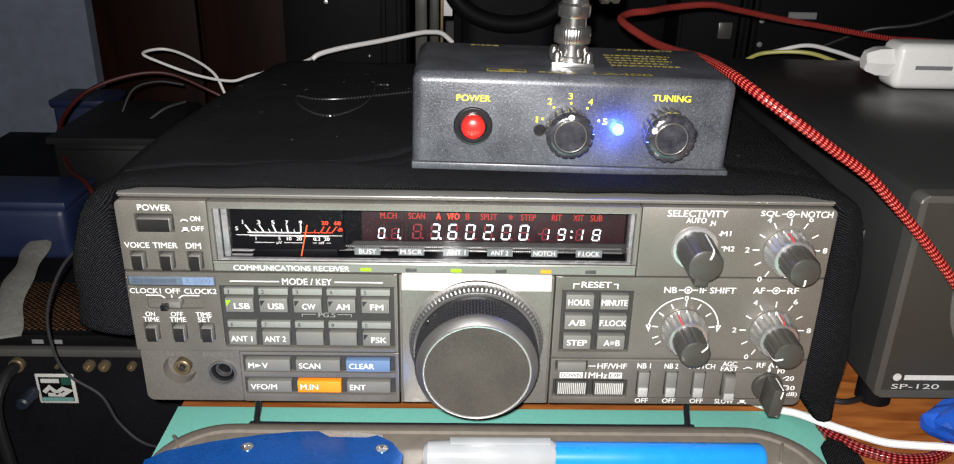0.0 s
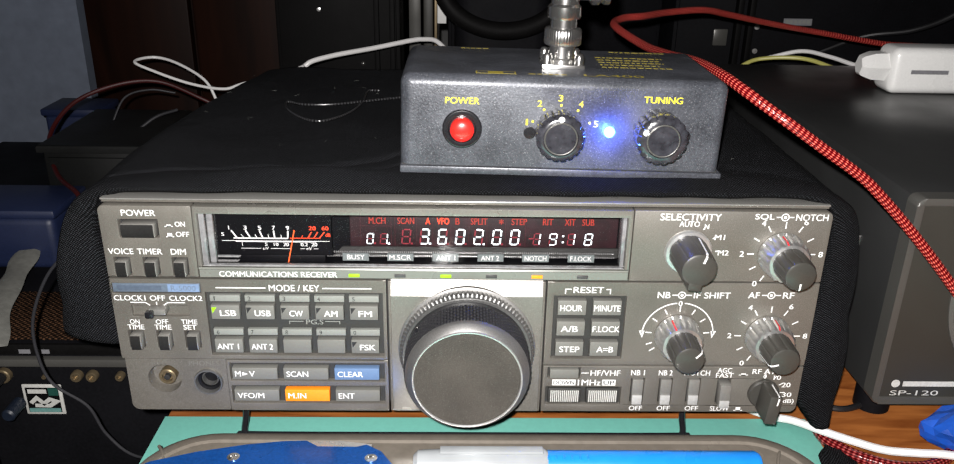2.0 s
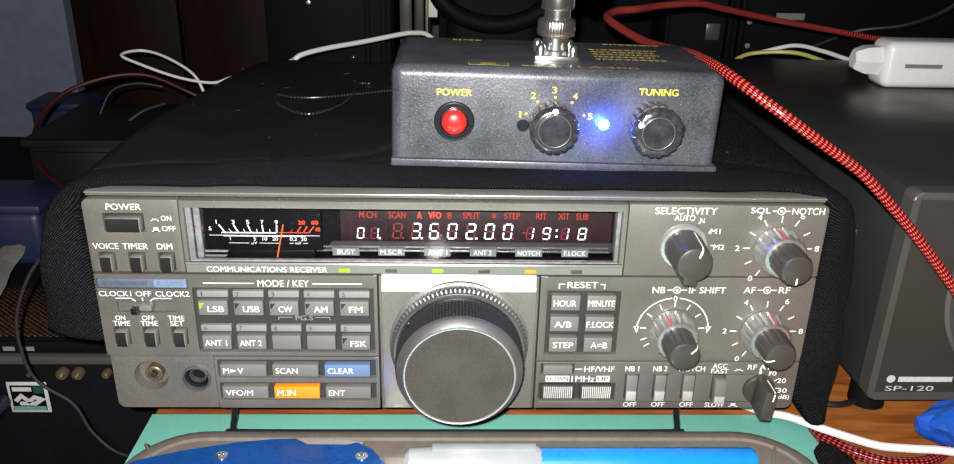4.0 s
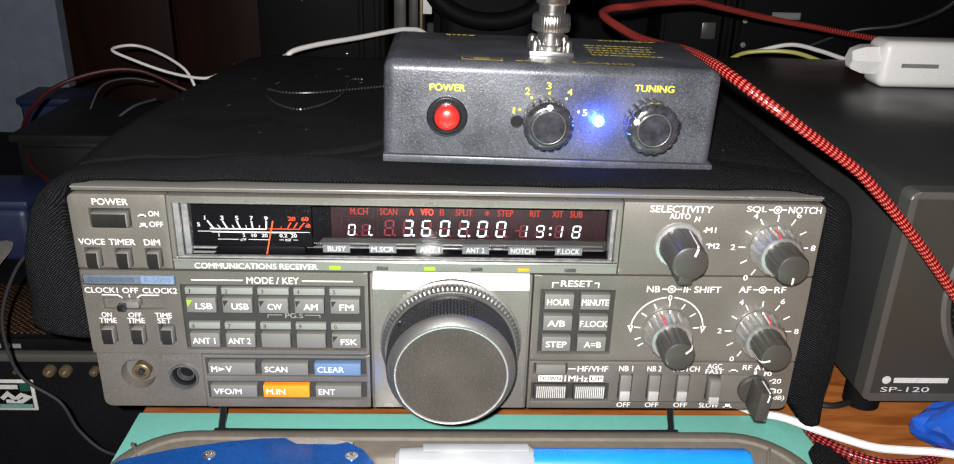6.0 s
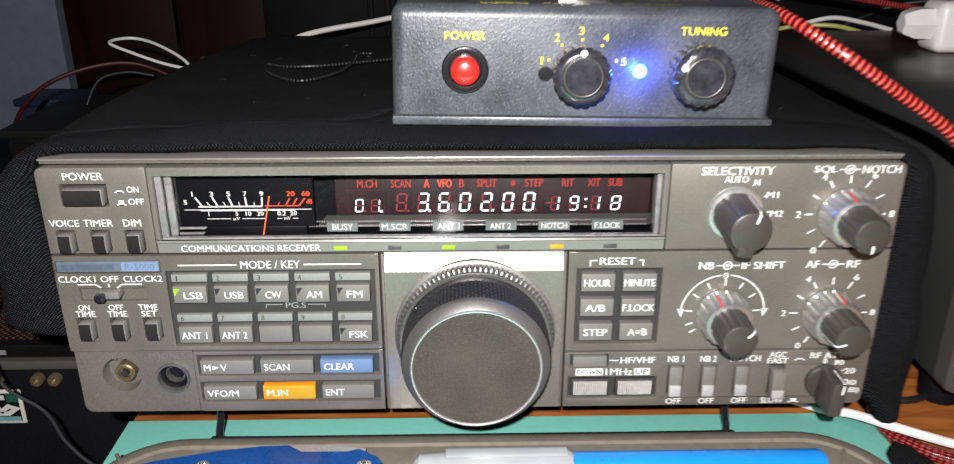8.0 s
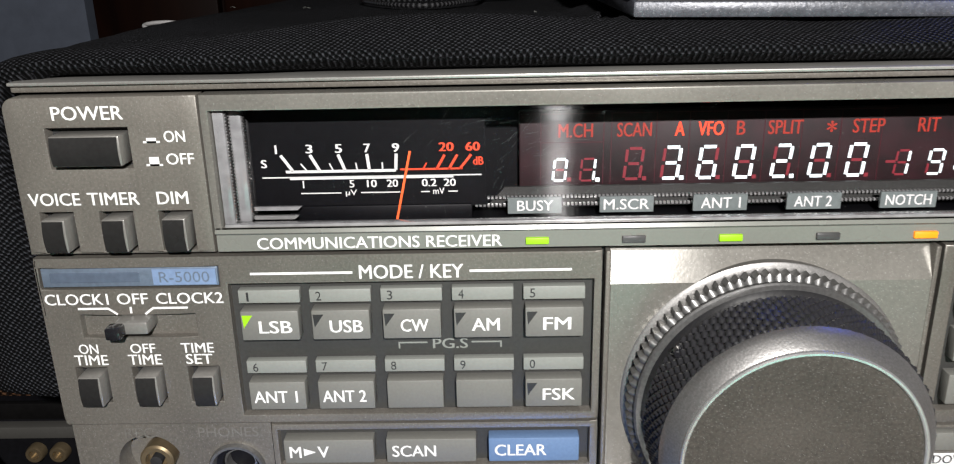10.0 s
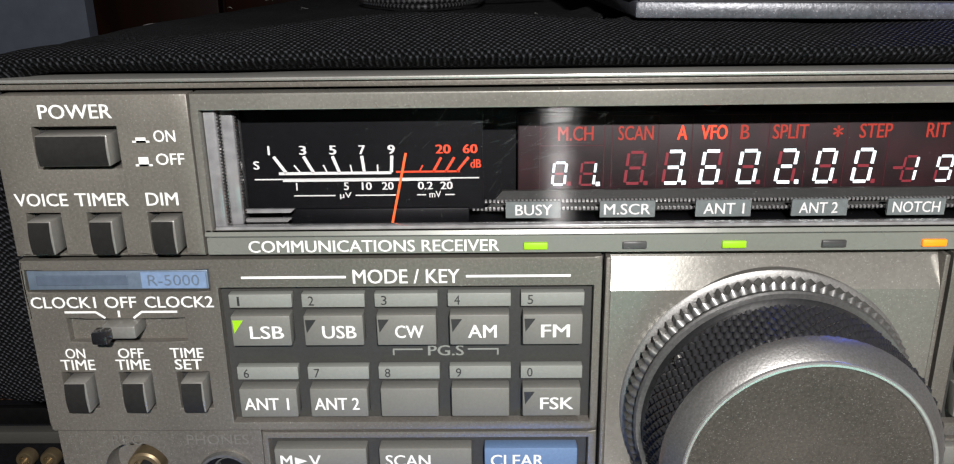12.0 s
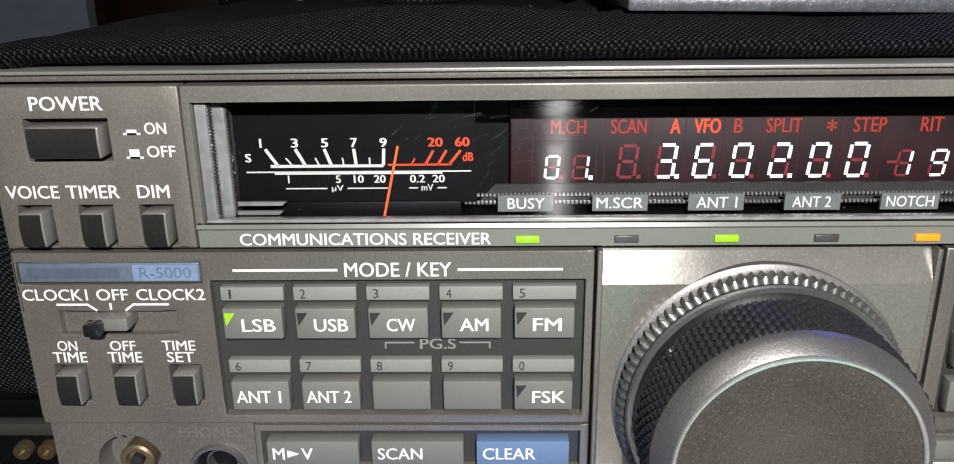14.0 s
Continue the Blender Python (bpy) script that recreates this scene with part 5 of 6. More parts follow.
for x, z in ((23.6, 115.2), (27.6, 119.9), (34.0, 121.7), (40.4, 119.9), (45.2, 115.2)):
    part("print_dot", lathe([(0.5, 0), (0.5, 0.05), (0.1, 0.06)], x, TY0, z, 10), M_YELLOW, tuner)
TT = TZ1 + 0.04
lettering("LA400", 42.4, 65.4, 26.0, 29.6, tuner, M_DIMYELLOW, TT, 0.01, flat=True)
mark_plate = part("maker_bar", box(1.6, 16.8, 26.0, 30.2, TZ1, TZ1 + 0.05), M_DIMYELLOW, tuner, "darker yellow maker's mark", smooth=False)
for x0, x1 in ((2.2, 6.2), (12.0, 16.2)):
    part("mark_field", box(x0, x1, 26.6, 29.6, TZ1 + 0.04, TZ1 + 0.08), M_HAMMER, mark_plate, smooth=False)
for x0, x1, y in ((21.5, 36.0, 27.0), (52.0, 80.0, 44.0), (52.0, 76.0, 49.0), (52.0, 79.0, 54.0), (52.0, 78.0, 59.0), (52.0, 80.0, 64.0), (60.0, 84.0, 77.0), (-4.0, 8.0, 77.0)):
    bm = bmesh.new()
    x = x0
    while x < x1:
        w = 1.0 + 2.2 * random.random()
        add_box(bm, x, min(x + w, x1), y, y + (1.4 if y > 30 else 0.9), TZ1, TZ1 + 0.05)
        x += w + 0.7
    part("print_bars", bm, M_DIMYELLOW, tuner, "small darker yellow print", smooth=False)
BX, BY = 35.6, 45.0
bm = box(BX - 8.4, BX + 8.4, BY - 8.4, BY + 8.4, TZ1, TZ1 + 1.8, 0.3)
part("socket_flange", bm, M_NICKEL, tuner, "bright square socket flange")
for sx in (-1, 1):
    for sy in (-1, 1):
        part("flange_screw", lathe([(1.9, 0), (1.9, 3.2), (1.3, 4.2), (0.3, 4.5)], BX + 6.2 * sx, BY + 6.2 * sy, TZ1 + 1.7, 16, "z"), M_NICKEL, tuner)
part("socket", lathe([(6.2, 0), (6.2, 1.5), (5.2, 2.0), (5.0, 8.5)], BX, BY, TZ1 + 1.6, 40, "z"), M_NICKEL, tuner)

plug = thing("coaxial_plug", "bright nickel coaxial plug and adapter on the tuner box", "plug")
part("collar", lathe([(5.4, 0), (7.0, 0.5), (7.2, 1.0), (7.2, 6.0), (6.8, 6.8), (5.2, 7.2)], BX, BY, TZ1 + 8.0, 168, "z", wave=lambda a, k: 1 + (0.03 if k in (2, 3) else 0) * (abs(math.sin(21 * a)) - 0.5)), M_NICKEL, plug, "ribbed collar")
part("body", lathe([(5.2, 0), (5.2, 3.2), (6.3, 3.6), (6.5, 4.6), (6.5, 8.0), (5.8, 8.6), (5.4, 9.0), (5.4, 22), (5.0, 23)], BX, BY, TZ1 + 15.0, 48, "z"), M_NICKEL, plug)
bm = lathe([(4.8, -4), (4.8, 6), (5.6, 6.4), (6.4, 7.0), (6.4, 9.6), (5.8, 10.2), (5.6, 11.0), (6.2, 11.6), (6.2, 13.6), (5.0, 14.2)], 0, 0, 0, 48, "z")
bmesh.ops.rotate(bm, verts=bm.verts, cent=(0, 0, 0), matrix=Matrix.Rotation(radians(90), 3, "Y"))
bmesh.ops.translate(bm, verts=bm.verts, vec=(BX + 3, BY, TZ1 + 30.0))
part("side_branch", bm, M_NICKEL, plug)
# the box leans a little to one side on the soft cloth
lean_pivot = Vector((0.036, 0.05, 0.096))
TUNER_PLACE = Matrix.Translation((-0.0002, -0.0109, 0.0075)) @ Matrix.Scale(0.9615, 4)
for leaning in (tuner, plug):
    leaning.matrix_basis = TUNER_PLACE @ Matrix.Translation(lean_pivot) @ Matrix.Rotation(radians(0.95), 4, "Y") @ Matrix.Translation(-lean_pivot)

# ---- braided red cable over the speaker ----
braid = [(245, 0, -8), (215, 5, 27), (195, 9, 51), (174, 10, 74), (154, 11, 93.5), (145, 12, 100.5), (136, 13, 106.3), (128, 14, 111.5), (120, 16, 116.8), (112, 21, 122), (104.5, 28, 127), (99.5, 42, 130), (97, 70, 129.4), (94, 110, 125.2), (90, 145, 123.4), (82, 185, 127), (90.9, 205, 128.2), (104, 215, 128), (124, 240, 127), (153, 262, 126), (175, 280, 121), (204, 300, 114), (232, 315, 108), (259, 325, 103), (308, 330, 95), (355, 330, 90), (330, 320, 66)]
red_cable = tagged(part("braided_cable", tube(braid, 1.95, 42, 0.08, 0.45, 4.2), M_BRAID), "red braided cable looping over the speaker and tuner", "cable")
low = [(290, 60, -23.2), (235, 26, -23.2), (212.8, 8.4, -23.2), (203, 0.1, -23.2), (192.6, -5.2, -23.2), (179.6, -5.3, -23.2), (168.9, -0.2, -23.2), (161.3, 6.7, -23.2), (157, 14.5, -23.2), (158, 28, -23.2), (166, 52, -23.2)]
tagged(part("braided_cable", tube(low, 2.6, 42, 0.06, 0.45, 4.2), M_SHADEDBRAID), "red braided cable lying on the wooden desk, its shadow put into the colour", "cable")
cord("white_cable", [(112, 58, -23.3), (124, 42, -23.2), (136.5, 29.5, -22.2), (145.5, 21.5, -19.4), (155, 11, -17.6), (165.2, 5.2, -18.2), (177, 1.2, -19.6), (189, -2, -18.6), (201.5, -3.2, -18.6), (226, -5, -21.5), (260, -8, -24.0), (300, -6, -24.2)], 1.75, M_WHITECORD, "white cable lying on the desk beside the radio")
cord("black_cable", [(150, 60, -24.2), (172, 38, -24.2), (196, 46, -24.2), (230, 58, -24.2), (300, 60, -24.2)], 1.5, M_BLACKCORD, "thin black cable on the wooden desk")

# ---- the external speaker ----
speaker = thing("external_speaker", "dark grey metal box loudspeaker with round grille beside the radio", "speaker")
SX0, SX1, SY0, SZ0, SZ1 = 178.0, 358.0, 20.0, -9.0, 86.0
part("body", box(SX0, SX1, SY0 + 7, 292, SZ0, SZ1, 1.8), M_SPEAKERTOP, speaker, "black painted metal body")
part("front_frame", plate(SX0 - 0.5, SX1 + 0.5, SZ0 - 0.5, SZ1 + 0.5, SY0, SY0 + 8, [(SX0 + 3.0, SX1 - 3.0, SZ0 + 3.0, SZ1 - 3.0)], 1.0, [(a, b) for a in (SX0 - 0.5, SX1 + 0.5) for b in (SZ0 - 0.5, SZ1 + 0.5)], 6.0), M_SPEAKERRIM, speaker)
part("front_panel", plate(SX0 + 2.9, SX1 - 2.9, SZ0 + 2.9, SZ1 - 2.9, SY0 + 0.9, SY0 + 4, (), 0), M_SPEAKER, speaker)
GX, GZ = 250.0, 44.0
grille = part("grille_ring", lathe([(49, -1.0), (49, 0.6), (47.5, 1.6), (45.5, 1.2), (44.5, -0.4)], GX, SY0 + 0.9, GZ, 96), M_SPEAKERRIM, speaker)
part("grille_cone", lathe([(44.6, 0.1), (40, 0.3), (20, 0.5), (0.5, 0.6)], GX, SY0 + 0.9, GZ, 64), M_BLACKBOX, grille, "black perforated grille")
bm = bmesh.new()
for i in range(-14, 15):
    half = math.sqrt(max(0, 44 ** 2 - (i * 3.0) ** 2))
    add_box(bm, GX - half, GX + half, SY0 - 0.3, SY0 + 0.5, GZ + i * 3.0 - 0.5, GZ + i * 3.0 + 0.5)
part("grille_mesh", bm, M_SPEAKER, grille, smooth=False)
part("maker_mark", lathe([(1.9, 0), (1.9, 0.08), (0.2, 0.09)], 187.0, SY0 + 0.9, 0.6, 20), M_SILVERTEXT, speaker)
part("maker_bar", box(190.2, 214.0, SY0 + 0.8, SY0 + 0.95, -0.8, 1.7), M_SILVERTEXT, speaker, "silver maker's mark", smooth=False)
lettering("SP-120", 185.4, 206.8, -5.4, -2.9, speaker, M_SILVERTEXT, SY0 + 0.85, 0.0)
for fx in (192, 344):
    for fy in (44, 270):
        part("foot", lathe([(8, 0), (8, 15), (7, 17.5)], fx, fy, DESK, 24, "z"), M_BLACKBOX, speaker)
part("side_screw", lathe([(2.6, 0), (2.6, 1.6), (1.4, 2.0)], SX0 - 0.2, 60, 52, 16), M_NICKEL, speaker)

# ---- charger on the speaker ----
charger = thing("phone_charger", "white plastic phone charger lying on the speaker", "charger")
part("body", box(253, 309, 203, 226, SZ1, SZ1 + 27.5, 5.0, 5), M_CHARGER, charger)
part("maker_bar", box(264.5, 287.0, 202.9, 203.1, SZ1 + 12.4, SZ1 + 14.8), M_GREYPRINT, charger, "plain grey bar in place of the mark", smooth=False)
bm = lathe([(9.5, 0), (9.0, 9), (6.5, 15), (5.0, 16)], 0, 0, 0, 6, "z")
bmesh.ops.rotate(bm, verts=bm.verts, cent=(0, 0, 0), matrix=Matrix.Rotation(radians(-90), 3, "Y"))
bmesh.ops.translate(bm, verts=bm.verts, vec=(254, 215, SZ1 + 15))
part("plug_end", bm, M_CHARGER, charger)
cord("yellow_cable", [(190, 345, 60), (204.5, 330, 76), (219.6, 330, 82.5), (247.2, 320, 85), (266.1, 300, 81)], 1.5, M_YELLOWCORD, "yellow cable arching behind the speaker")
cord("white_cable", [(225, 335, 82), (247.2, 325, 89.5), (262, 308, 88.6), (275.6, 288, 86), (290, 275, 88)], 1.5, M_WHITECORD, "white cable arching behind the speaker")

# ---- in front: mint sheet, brown case, knife and marker ----
tagged(part("mint_sheet", box(-134.6, 155.5, -240, 31, DESK, DESK + 0.9, 0.3), M_MINT), "mint green plastic sheet on the wooden desk", "mat")


def rounded_rect(x0, x1, y0, y1, r, z0, z1, lip):
    bm = bmesh.new()
    loop = []
    for cx, cy, a0 in ((x1 - r, y1 - r, 0), (x0 + r, y1 - r, 90), (x0 + r, y0 + r, 180), (x1 - r, y0 + r, 270)):
        loop += [(cx, cy, radians(a0 + 90 * i / 10)) for i in range(11)]
    rings = []
    for inset, z in ((lip * 0.6, z0), (0, z0 + lip * 0.8), (0, z1 - lip), (lip * 0.3, z1 - lip * 0.3), (lip, z1), (lip + 3, z1), (lip + 4, z1 - 0.8)):
        rings.append([bm.verts.new((cx + (r - inset) * math.cos(a), cy + (r - inset) * math.sin(a), z)) for cx, cy, a in loop])
    n = len(loop)
    for a, b in zip(rings, rings[1:]):
        for i in range(n):
            bm.faces.new((a[i], a[(i + 1) % n], b[(i + 1) % n], b[i]))
    bm.faces.new(rings[0])
    bm.faces.new(rings[-1])
    return bm


case = thing("plastic_case", "smoky brown plastic case with rounded corners on the mint sheet", "case")
part("shell", rounded_rect(-129.5, 142, -125, 3.0, 30, DESK + 0.9, -11.5, 4.0), M_BROWN, case)
for sx in (-116, 122):
    part("corner_rib", tube([(sx, -22, -12.4), (sx + (4 if sx > 0 else -4), -12, -12.1), (sx + (7 if sx > 0 else -7), -7, -12.6)], 0.7), M_BROWN, case)


def prism(points, z0, z1, bevel):
    bm = bmesh.new()
    f = bm.faces.new([bm.verts.new((x, y, z0)) for x, y in points])
    up = bmesh.ops.extrude_face_region(bm, geom=[f])["geom"]
    top = [v for v in up if isinstance(v, bmesh.types.BMVert)]
    for v in top:
        v.co.z = z1
    edges = [e for e in bm.edges if all(v.co.z == z1 for v in e.verts)]
    bmesh.ops.bevel(bm, geom=edges, offset=bevel, segments=3, affect="EDGES", profile=0.5)
    return bm


CT = -12.3
knife = thing("folding_knife", "blue anodised folding knife lying on the brown case", "knife")
outline = [(-126, -30), (-120, -24.5), (-104, -18.6), (-86, -14.0), (-72, -11.8), (-63, -11.4), (-58, -15.0), (-43, -15.2), (-39, -13.8), (-33, -18), (-28, -26), (-30, -44), (-60, -54), (-122, -56)]
part("handle", prism(outline, CT, CT + 6.0, 1.4), M_KNIFE, knife, "bright blue metal handle")
part("liner", prism([(-64, -10.4), (-50, -10.2), (-37, -12.4), (-38, -20), (-64, -20)], CT, CT + 5.0, 0.5), M_RING, knife, "grey steel liner")
for x, y in ((-89, -22.0), (-36.5, -22.5)):
    part("screw", lathe([(2.4, 0), (2.4, 0.5), (1.2, 0.6), (1.0, 0.2), (0.2, 0.2)], x, y, CT + 5.9, 18, "z"), M_NICKEL, knife)

marker = thing("marker_pen", "blue marker pen with milky clear cap on the brown case", "pen")


def rod(x0, x1, cy, cz, r, taper=1.0, flat=1.0):
    bm = lathe([(r * taper * 0.7, 0), (r * taper, 1.6), (r, (x1 - x0) * 0.35), (r, x1 - x0 - 1.6), (r * 0.85, x1 - x0)], 0, 0, 0, 40, "z")
    bmesh.ops.rotate(bm, verts=bm.verts, cent=(0, 0, 0), matrix=Matrix.Rotation(radians(90), 3, "Y"))
    bmesh.ops.translate(bm, verts=bm.verts, vec=(x0, cy, cz))
    return bm


part("barrel", rod(26, 112, -26.5, CT + 6.0, 5.9), M_BLUEPEN, marker, "bright blue barrel")
part("cap", rod(-20, 31, -26.5, CT + 6.4, 6.4, 0.86), M_CLEAR, marker, "milky white cap")
part("clip", box(-10, 29, -28.5, -24.5, CT + 12.4, CT + 13.8, 0.5), M_CLEAR, marker)
for i in range(6):
    part("cap_ridge", box(30.5 + 3.0 * i, 31.3 + 3.0 * i, -29.5, -26, CT + 10.9, CT + 11.85, 0.2), M_BLUEPEN, marker)

# crumpled blue film beside the speaker
bm = bmesh.new()
bmesh.ops.create_icosphere(bm, subdivisions=3, radius=1)
for v in bm.verts:
    k = 1 + 0.22 * noise.noise(v.co * 1.2) + 0.10 * noise.noise(v.co * 2.8)
    v.co = Vector((224 + 27 * v.co.x * k, 8 + 11 * v.co.y * k, max(DESK, DESK + 11 + 12 * v.co.z * k)))
tagged(part("blue_bag", bm, M_BLUETAPE, smooth=False), "crumpled blue plastic bag on the desk by the speaker", "bag")

# ---- behind, on the desk ----
def equipment(name, x0, x1, y0, y1, z0, z1, mat, label, category):
    t = thing(name, label, category)
    part("body", box(x0, x1, y0, y1, z0, z1, 1.5), mat, t)
    part("front_panel", box(x0 + 3, x1 - 3, y0 - 2, y0 + 0.5, z0 + 4, z1 - 4, 0.8), mat, t)
    return t


rack = equipment("equipment_case", -146, -50, 372, 560, DESK, 210, M_BLACKBOX2, "dark grey equipment case standing behind the radio", "equipment")
part("panel_screw", lathe([(1.5, 0), (1.5, 1.0), (0.5, 1.2)], -112, 370, 108, 14), M_RING, rack)
part("panel_screw", lathe([(1.7, 0), (1.7, 1.2), (1.0, 1.9), (0.2, 2.1)], -79.4, 370, 67, 14), M_NICKEL, rack)
for x in (-70, -58):
    part("rib", box(x, x + 4, 366, 371, DESK + 6, 200, 0.8), M_BLACKBOX2, rack)
stand2 = thing("metal_upright", "grey metal upright with a brass edge behind the radio", "stand")
part("post", box(-46, -36, 416, 430, DESK, 260, 1), M_SPEAKERRIM, stand2)
part("post", box(-34, -26, 416, 430, DESK, 260, 1), M_SPEAKER, stand2)
part("edge_strip", box(-25, -22.5, 414, 428, DESK, 260, 0.5), M_BRASS, stand2)
part("bracket", box(-22.4, -15, 414, 420, 92, 112, 0.5), M_CHARGER, stand2)
box2 = equipment("equipment_case", -14, 168, 436, 600, DESK, 230, M_BLACKBOX, "black equipment case standing behind the tuner box", "equipment")
box3 = equipment("meter_case", 176, 560, 424, 600, DESK, 240, M_BLACKBOX, "black instrument case with small white print behind the speaker", "equipment")
part("print_plate", box(268, 292, 421.2, 422.2, 93.8, 99.4, 0.2), M_GREYPRINT, box3, "small worn white print", smooth=False)
for i in range(6):
    part("print_bar", box(269.5 + 3.6 * i, 272.0 + 3.6 * i, 421.0, 421.4, 95.4, 98.2), M_TAB, box3, smooth=False)
part("socket", box(210, 222, 420.8, 424, 76, 90, 1.0), M_SPEAKERRIM, box3)
for x, z in ((246, 92), (247, 72)):
    part("panel_screw", lathe([(2.2, 0), (2.2, 1.2), (0.5, 1.4)], x, 422, z, 12), M_CHROME, box3)
for x in (226, 236):
    part("bar", box(x, x + 5, 414, 423, 40, 160, 1.0), M_BLACKBOX2, box3)

# headphones hanging behind the tuner: a padded ring
ring = [(28 + 46 * math.sin(radians(a)), 336 + 6 * math.cos(radians(a)), 134 + 34 * math.cos(radians(a))) for a in range(0, 361, 20)]
phones = thing("headphones", "black padded headphones resting behind the tuner box", "headphones")
part("ear_pad", tube(ring, 6.5, 16), M_BLACKBOX2, phones, "black padded ring")
part("ear_cup", box(-8, 64, 342, 372, DESK, 160, 12, 4), M_BLACKBOX, phones)
cord("black_cable", [(300, 424, 70), (337.7, 420, 85.8), (367.2, 400, 94.5), (386.7, 380, 109.8), (400, 370, 130)], 2.2, M_BLACKCORD, "glossy black cable behind the charger")

# white cables behind the cover
cord("white_cable", [(-183, 325, 45), (-192.3, 330, 60.7), (-214.4, 340, 71), (-232.9, 345, 74.4), (-242.2, 330, 73.9), (-227.9, 325, 68.4), (-202.2, 325, 59.4), (-178, 325, 55.7), (-162.8, 325, 60), (-130, 315, 70), (-105.1, 300, 82.2)], 1.05, M_WHITECORD, "white cable looping beside the wooden cabinet")
cord("white_cable", [(-112, 297, 79), (-106.2, 300, 82.3), (-90.8, 310, 84.9), (-66.1, 325, 87.3), (-40.2, 340, 90.5), (-31.3, 345, 90.7), (-22.3, 350, 89), (-14, 352, 82)], 1.75, M_WHITECORD, "thick white cable lying behind the cover")

# ---- at the side: cabinet, computer, small boxes ----
cabinet = thing("wooden_cabinet", "dark red-brown wooden cabinet, shade behind the desk put into its colour", "cabinet")
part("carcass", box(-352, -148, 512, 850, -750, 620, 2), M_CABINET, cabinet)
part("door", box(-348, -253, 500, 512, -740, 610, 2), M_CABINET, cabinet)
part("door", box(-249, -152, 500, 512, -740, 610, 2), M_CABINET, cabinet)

pc = thing("computer_case", "black computer case with brown mesh top and brass sockets", "computer")
part("body", box(-430, -146, 102, 470, -750, -30, 2), M_BLACKBOX, pc)
part("mesh_top", box(-424, -150, 106, 160, -31, -28.6, 0.6), M_MESH, pc, "brown woven mesh panel")
part("front_ledge", box(-430, -146, 98, 104, -42, -37.5, 0.6), M_SPEAKERRIM, pc, "worn metal ledge")
part("front_strip", box(-430, -146, 100.5, 103, -36, -30, 0.4), M_BLACKBOX2, pc)
for x, r in ((-207.2, 3.4), (-199.0, 3.4), (-184.2, 2.6), (-246.0, 4.6), (-224.0, 1.4)):
    part("phono_socket", lathe([(r * 0.9, -1), (r * 0.9, 2.4), (r * 0.8, 3), (r * 0.5, 3), (r * 0.45, 1)], x, 101.5, -48.8, 24), M_BRASS, pc, "brass phono socket")
for x in (-232, -222, -176, -166, -156):
    part("small_label", box(x - 3, x + 3, 100.2, 100.8, -35, -32.6), M_GREYPRINT, pc, smooth=False)
sticker = part("sticker", box(-238.5, -217.5, 101.2, 102.2, -74, -55, 0.6), M_SILVERTEXT, pc, "silver and green maker's sticker")
part("sticker_field", box(-236.8, -219.2, 101.0, 101.4, -72.4, -56.8), M_BLACKBOX2, sticker, smooth=False)
part("sticker_corner", box(-224.6, -219.4, 100.8, 101.1, -61.6, -57.0), M_STICKGREEN, sticker, "green corner", smooth=False)
part("sticker_band", box(-236.4, -219.6, 100.8, 101.1, -72.2, -69.8), M_TEAL, sticker, "pale teal band", smooth=False)
part("sticker_mark", ribbon([(-235, -66.6), (-231.5, -63.2), (-228, -66.8), (-224.6, -64.0), (-221, -65.4), (-225, -68.2), (-233, -68.0)], 2.3, 100.9), M_SILVERTEXT, sticker, smooth=False)
part("sticker_bar", box(-235.6, -225.6, 100.9, 101.1, -60.4, -57.8), M_SILVERTEXT, sticker, smooth=False)
cord("plug_lead", [(-246, 98, -48.2), (-246, 86, -49), (-246, 74, -60), (-244, 72, -90), (-238, 72, -180)], 3.0, M_BLACKCORD, "dark plug lead hanging from the computer")
for i, x in enumerate((-256, -240)):
    part("plug_band", lathe([(3.6, 0), (3.6, 12), (2.6, 13)], x, 99, -62 - 3 * i, 16), M_DARKBLUE, pc)
cord("grey_cable", [(-160, 100, 60), (-168, 72, 52), (-175.4, 60, 45.6), (-190.3, 60, 30.1), (-200.8, 60, 7.8), (-202.1, 60, -12.2), (-197.6, 60, -27.6), (-183.4, 60, -39.9), (-176.9, 60, -56.2), (-165.1, 60, -69.2), (-150, 70, -80)], 0.75, M_GREYCORD, "thin grey cable hanging beside the receiver")
black = equipment("black_box", -275, -207, 240, 330, -30, 33, M_GREYBOX, "dark grey box standing on the computer case", "box")
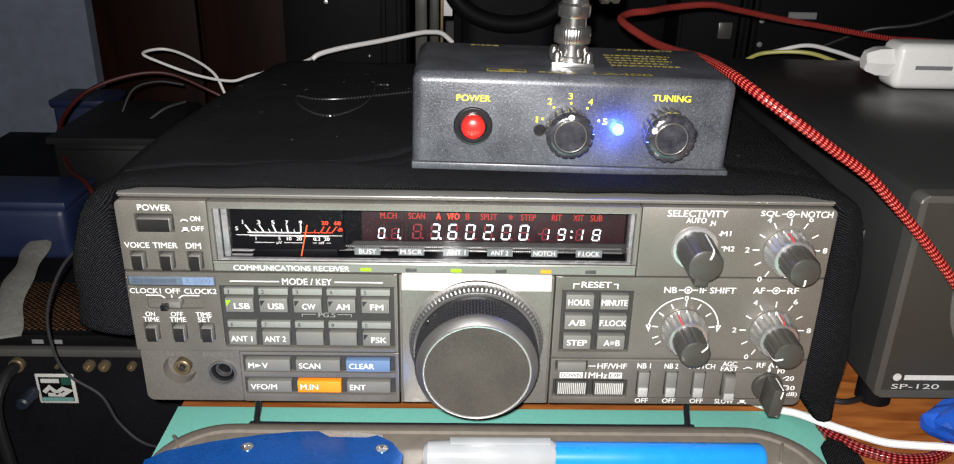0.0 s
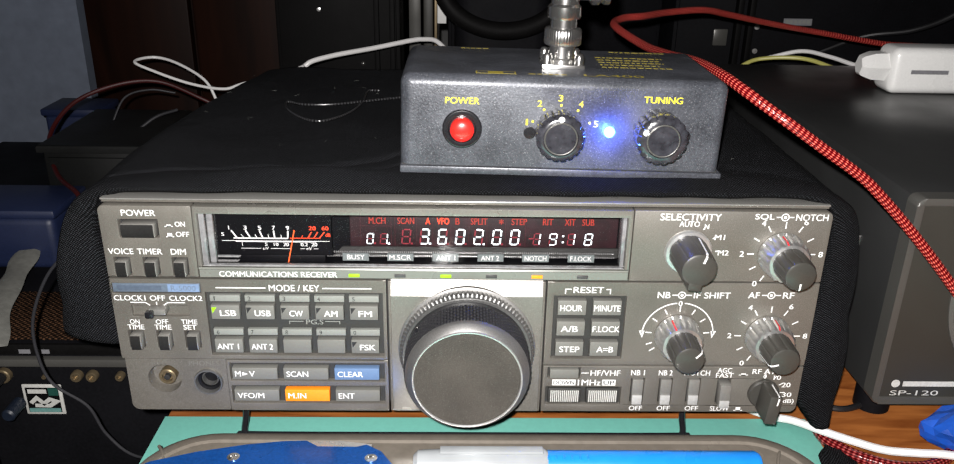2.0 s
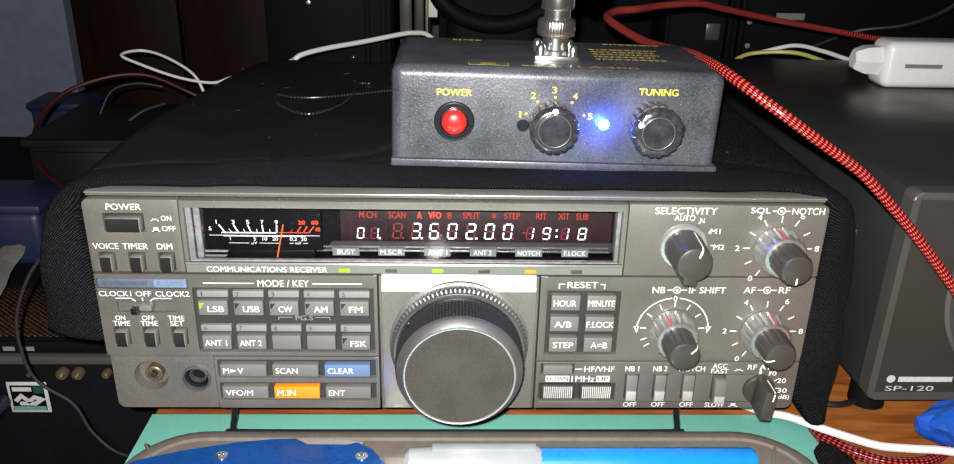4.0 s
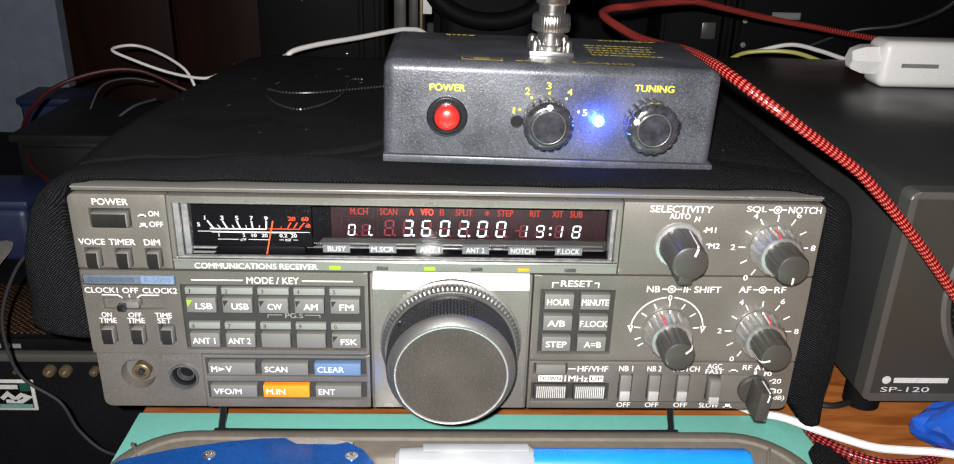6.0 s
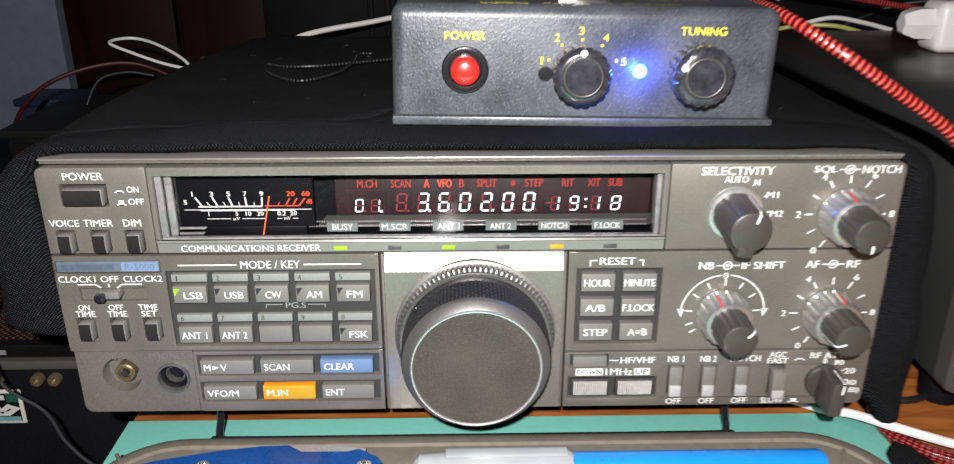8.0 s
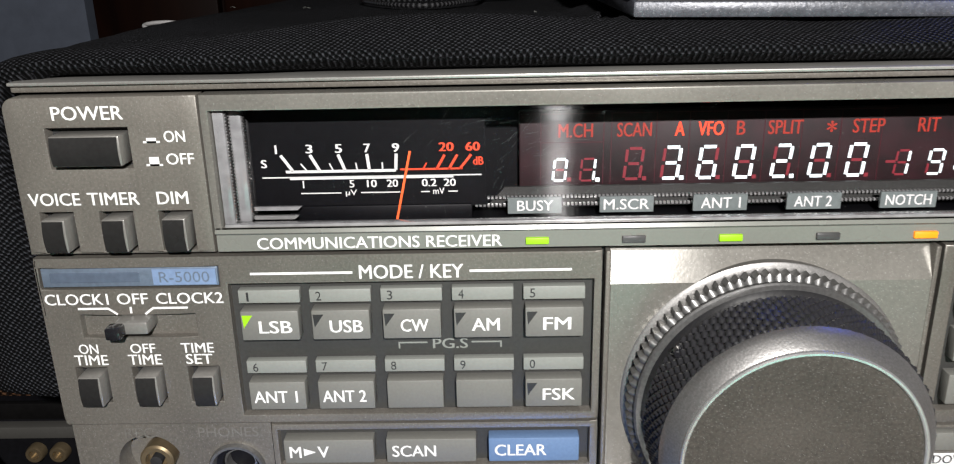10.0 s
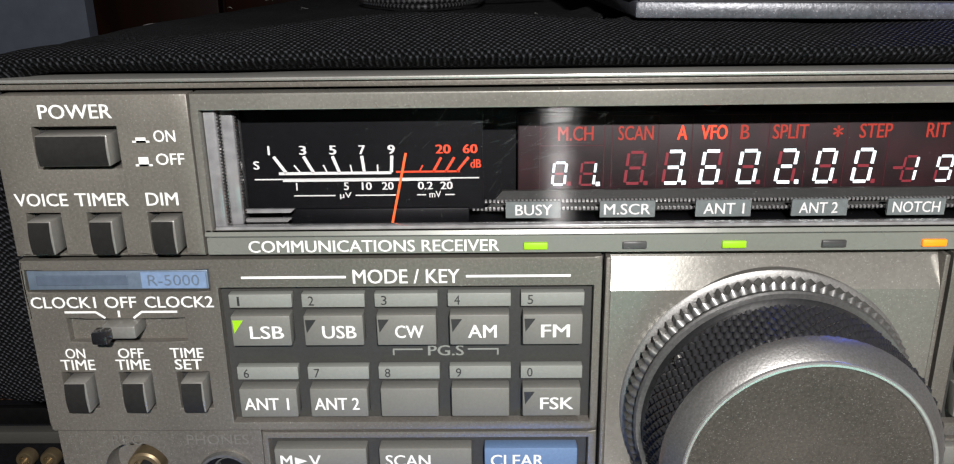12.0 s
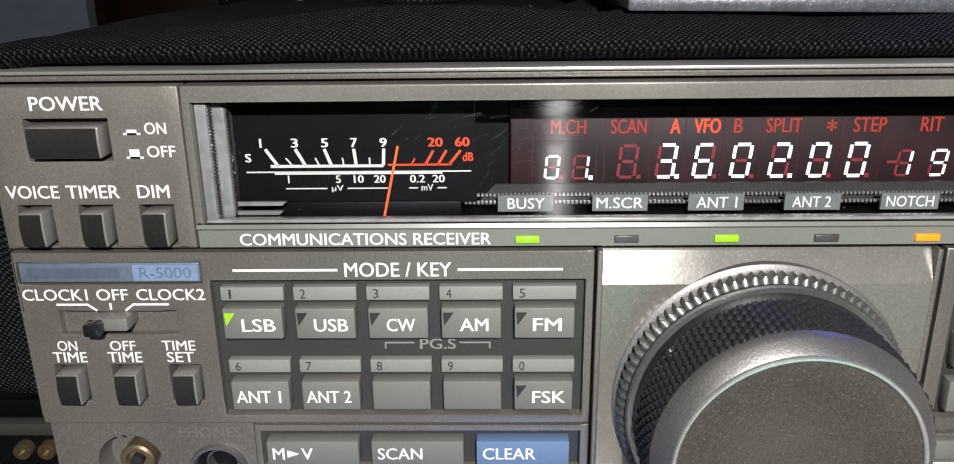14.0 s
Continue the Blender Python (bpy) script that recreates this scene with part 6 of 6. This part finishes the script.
part("sloping_lid", prism([(-277, 236), (-205, 236), (-205, 332), (-277, 332)], 33, 38, 2), M_GREYBOX, black)
cord("red_cable", [(-230, 190, 6), (-237.7, 200, 17.8), (-263.2, 230, 21.1), (-283.8, 270, 33.7), (-278, 300, 49.7), (-254, 320, 58.7), (-226.2, 330, 59.2), (-196, 330, 46.8), (-180, 330, 38)], 1.5, M_REDCORD, "dull red cable arching over the black box")
cord("grey_cable", [(-256, 296, 26), (-251.9, 300, 36.7), (-244.7, 310, 52.2), (-230.1, 320, 55.5), (-214, 326, 52)], 0.8, M_GREYCORD, "thin grey cable behind the black box")
cord("white_cable", [(-234, 277, 30), (-230.1, 280, 33.8), (-217.3, 290, 43.1), (-205, 300, 46)], 1.1, M_GREYCORD, "short pale cable behind the black box")
bin_ = thing("plastic_box", "blue plastic box in shade beside the computer mesh", "box")
part("body", box(-420, -252, 192, 234, -30, 5, 5, 3), M_NAVY, bin_)
part("lid", box(-423, -249, 189, 237, 5, 11, 2), M_NAVY, bin_)
back_bin = thing("plastic_box", "small navy plastic box behind the dark grey box", "box")
part("body", box(-352, -306, 402, 440, -30, 13, 3, 3), M_NAVY, back_bin)
part("lid", box(-354, -304, 400, 442, 13, 19, 1.5), M_NAVY, back_bin)
strap = bmesh.new()
line = smooth_path([(-246, 96, -28.5), (-254, 118, -23), (-262, 146, -20), (-267, 172, -19), (-270, 190, -16)], 8)
pairs = []
for i, p in enumerate(line):
    w = 7.0 + 0.8 * math.sin(i * 0.5)
    pairs.append([strap.verts.new((p.x + dx, p.y + 0.35 * dx, p.z + dz)) for dx, dz in ((-w, -0.8), (-w * 0.6, 0.9), (w * 0.6, 0.9), (w, -0.8))])
for a, b in zip(pairs, pairs[1:]):
    for i in range(4):
        strap.faces.new((a[i], a[(i + 1) % 4], b[(i + 1) % 4], b[i]))
for end in (pairs[0], pairs[-1]):
    strap.faces.new(end)
tagged(part("plastic_strap", strap, M_STRAP), "pale grey plastic strap lying on the computer case", "strap")
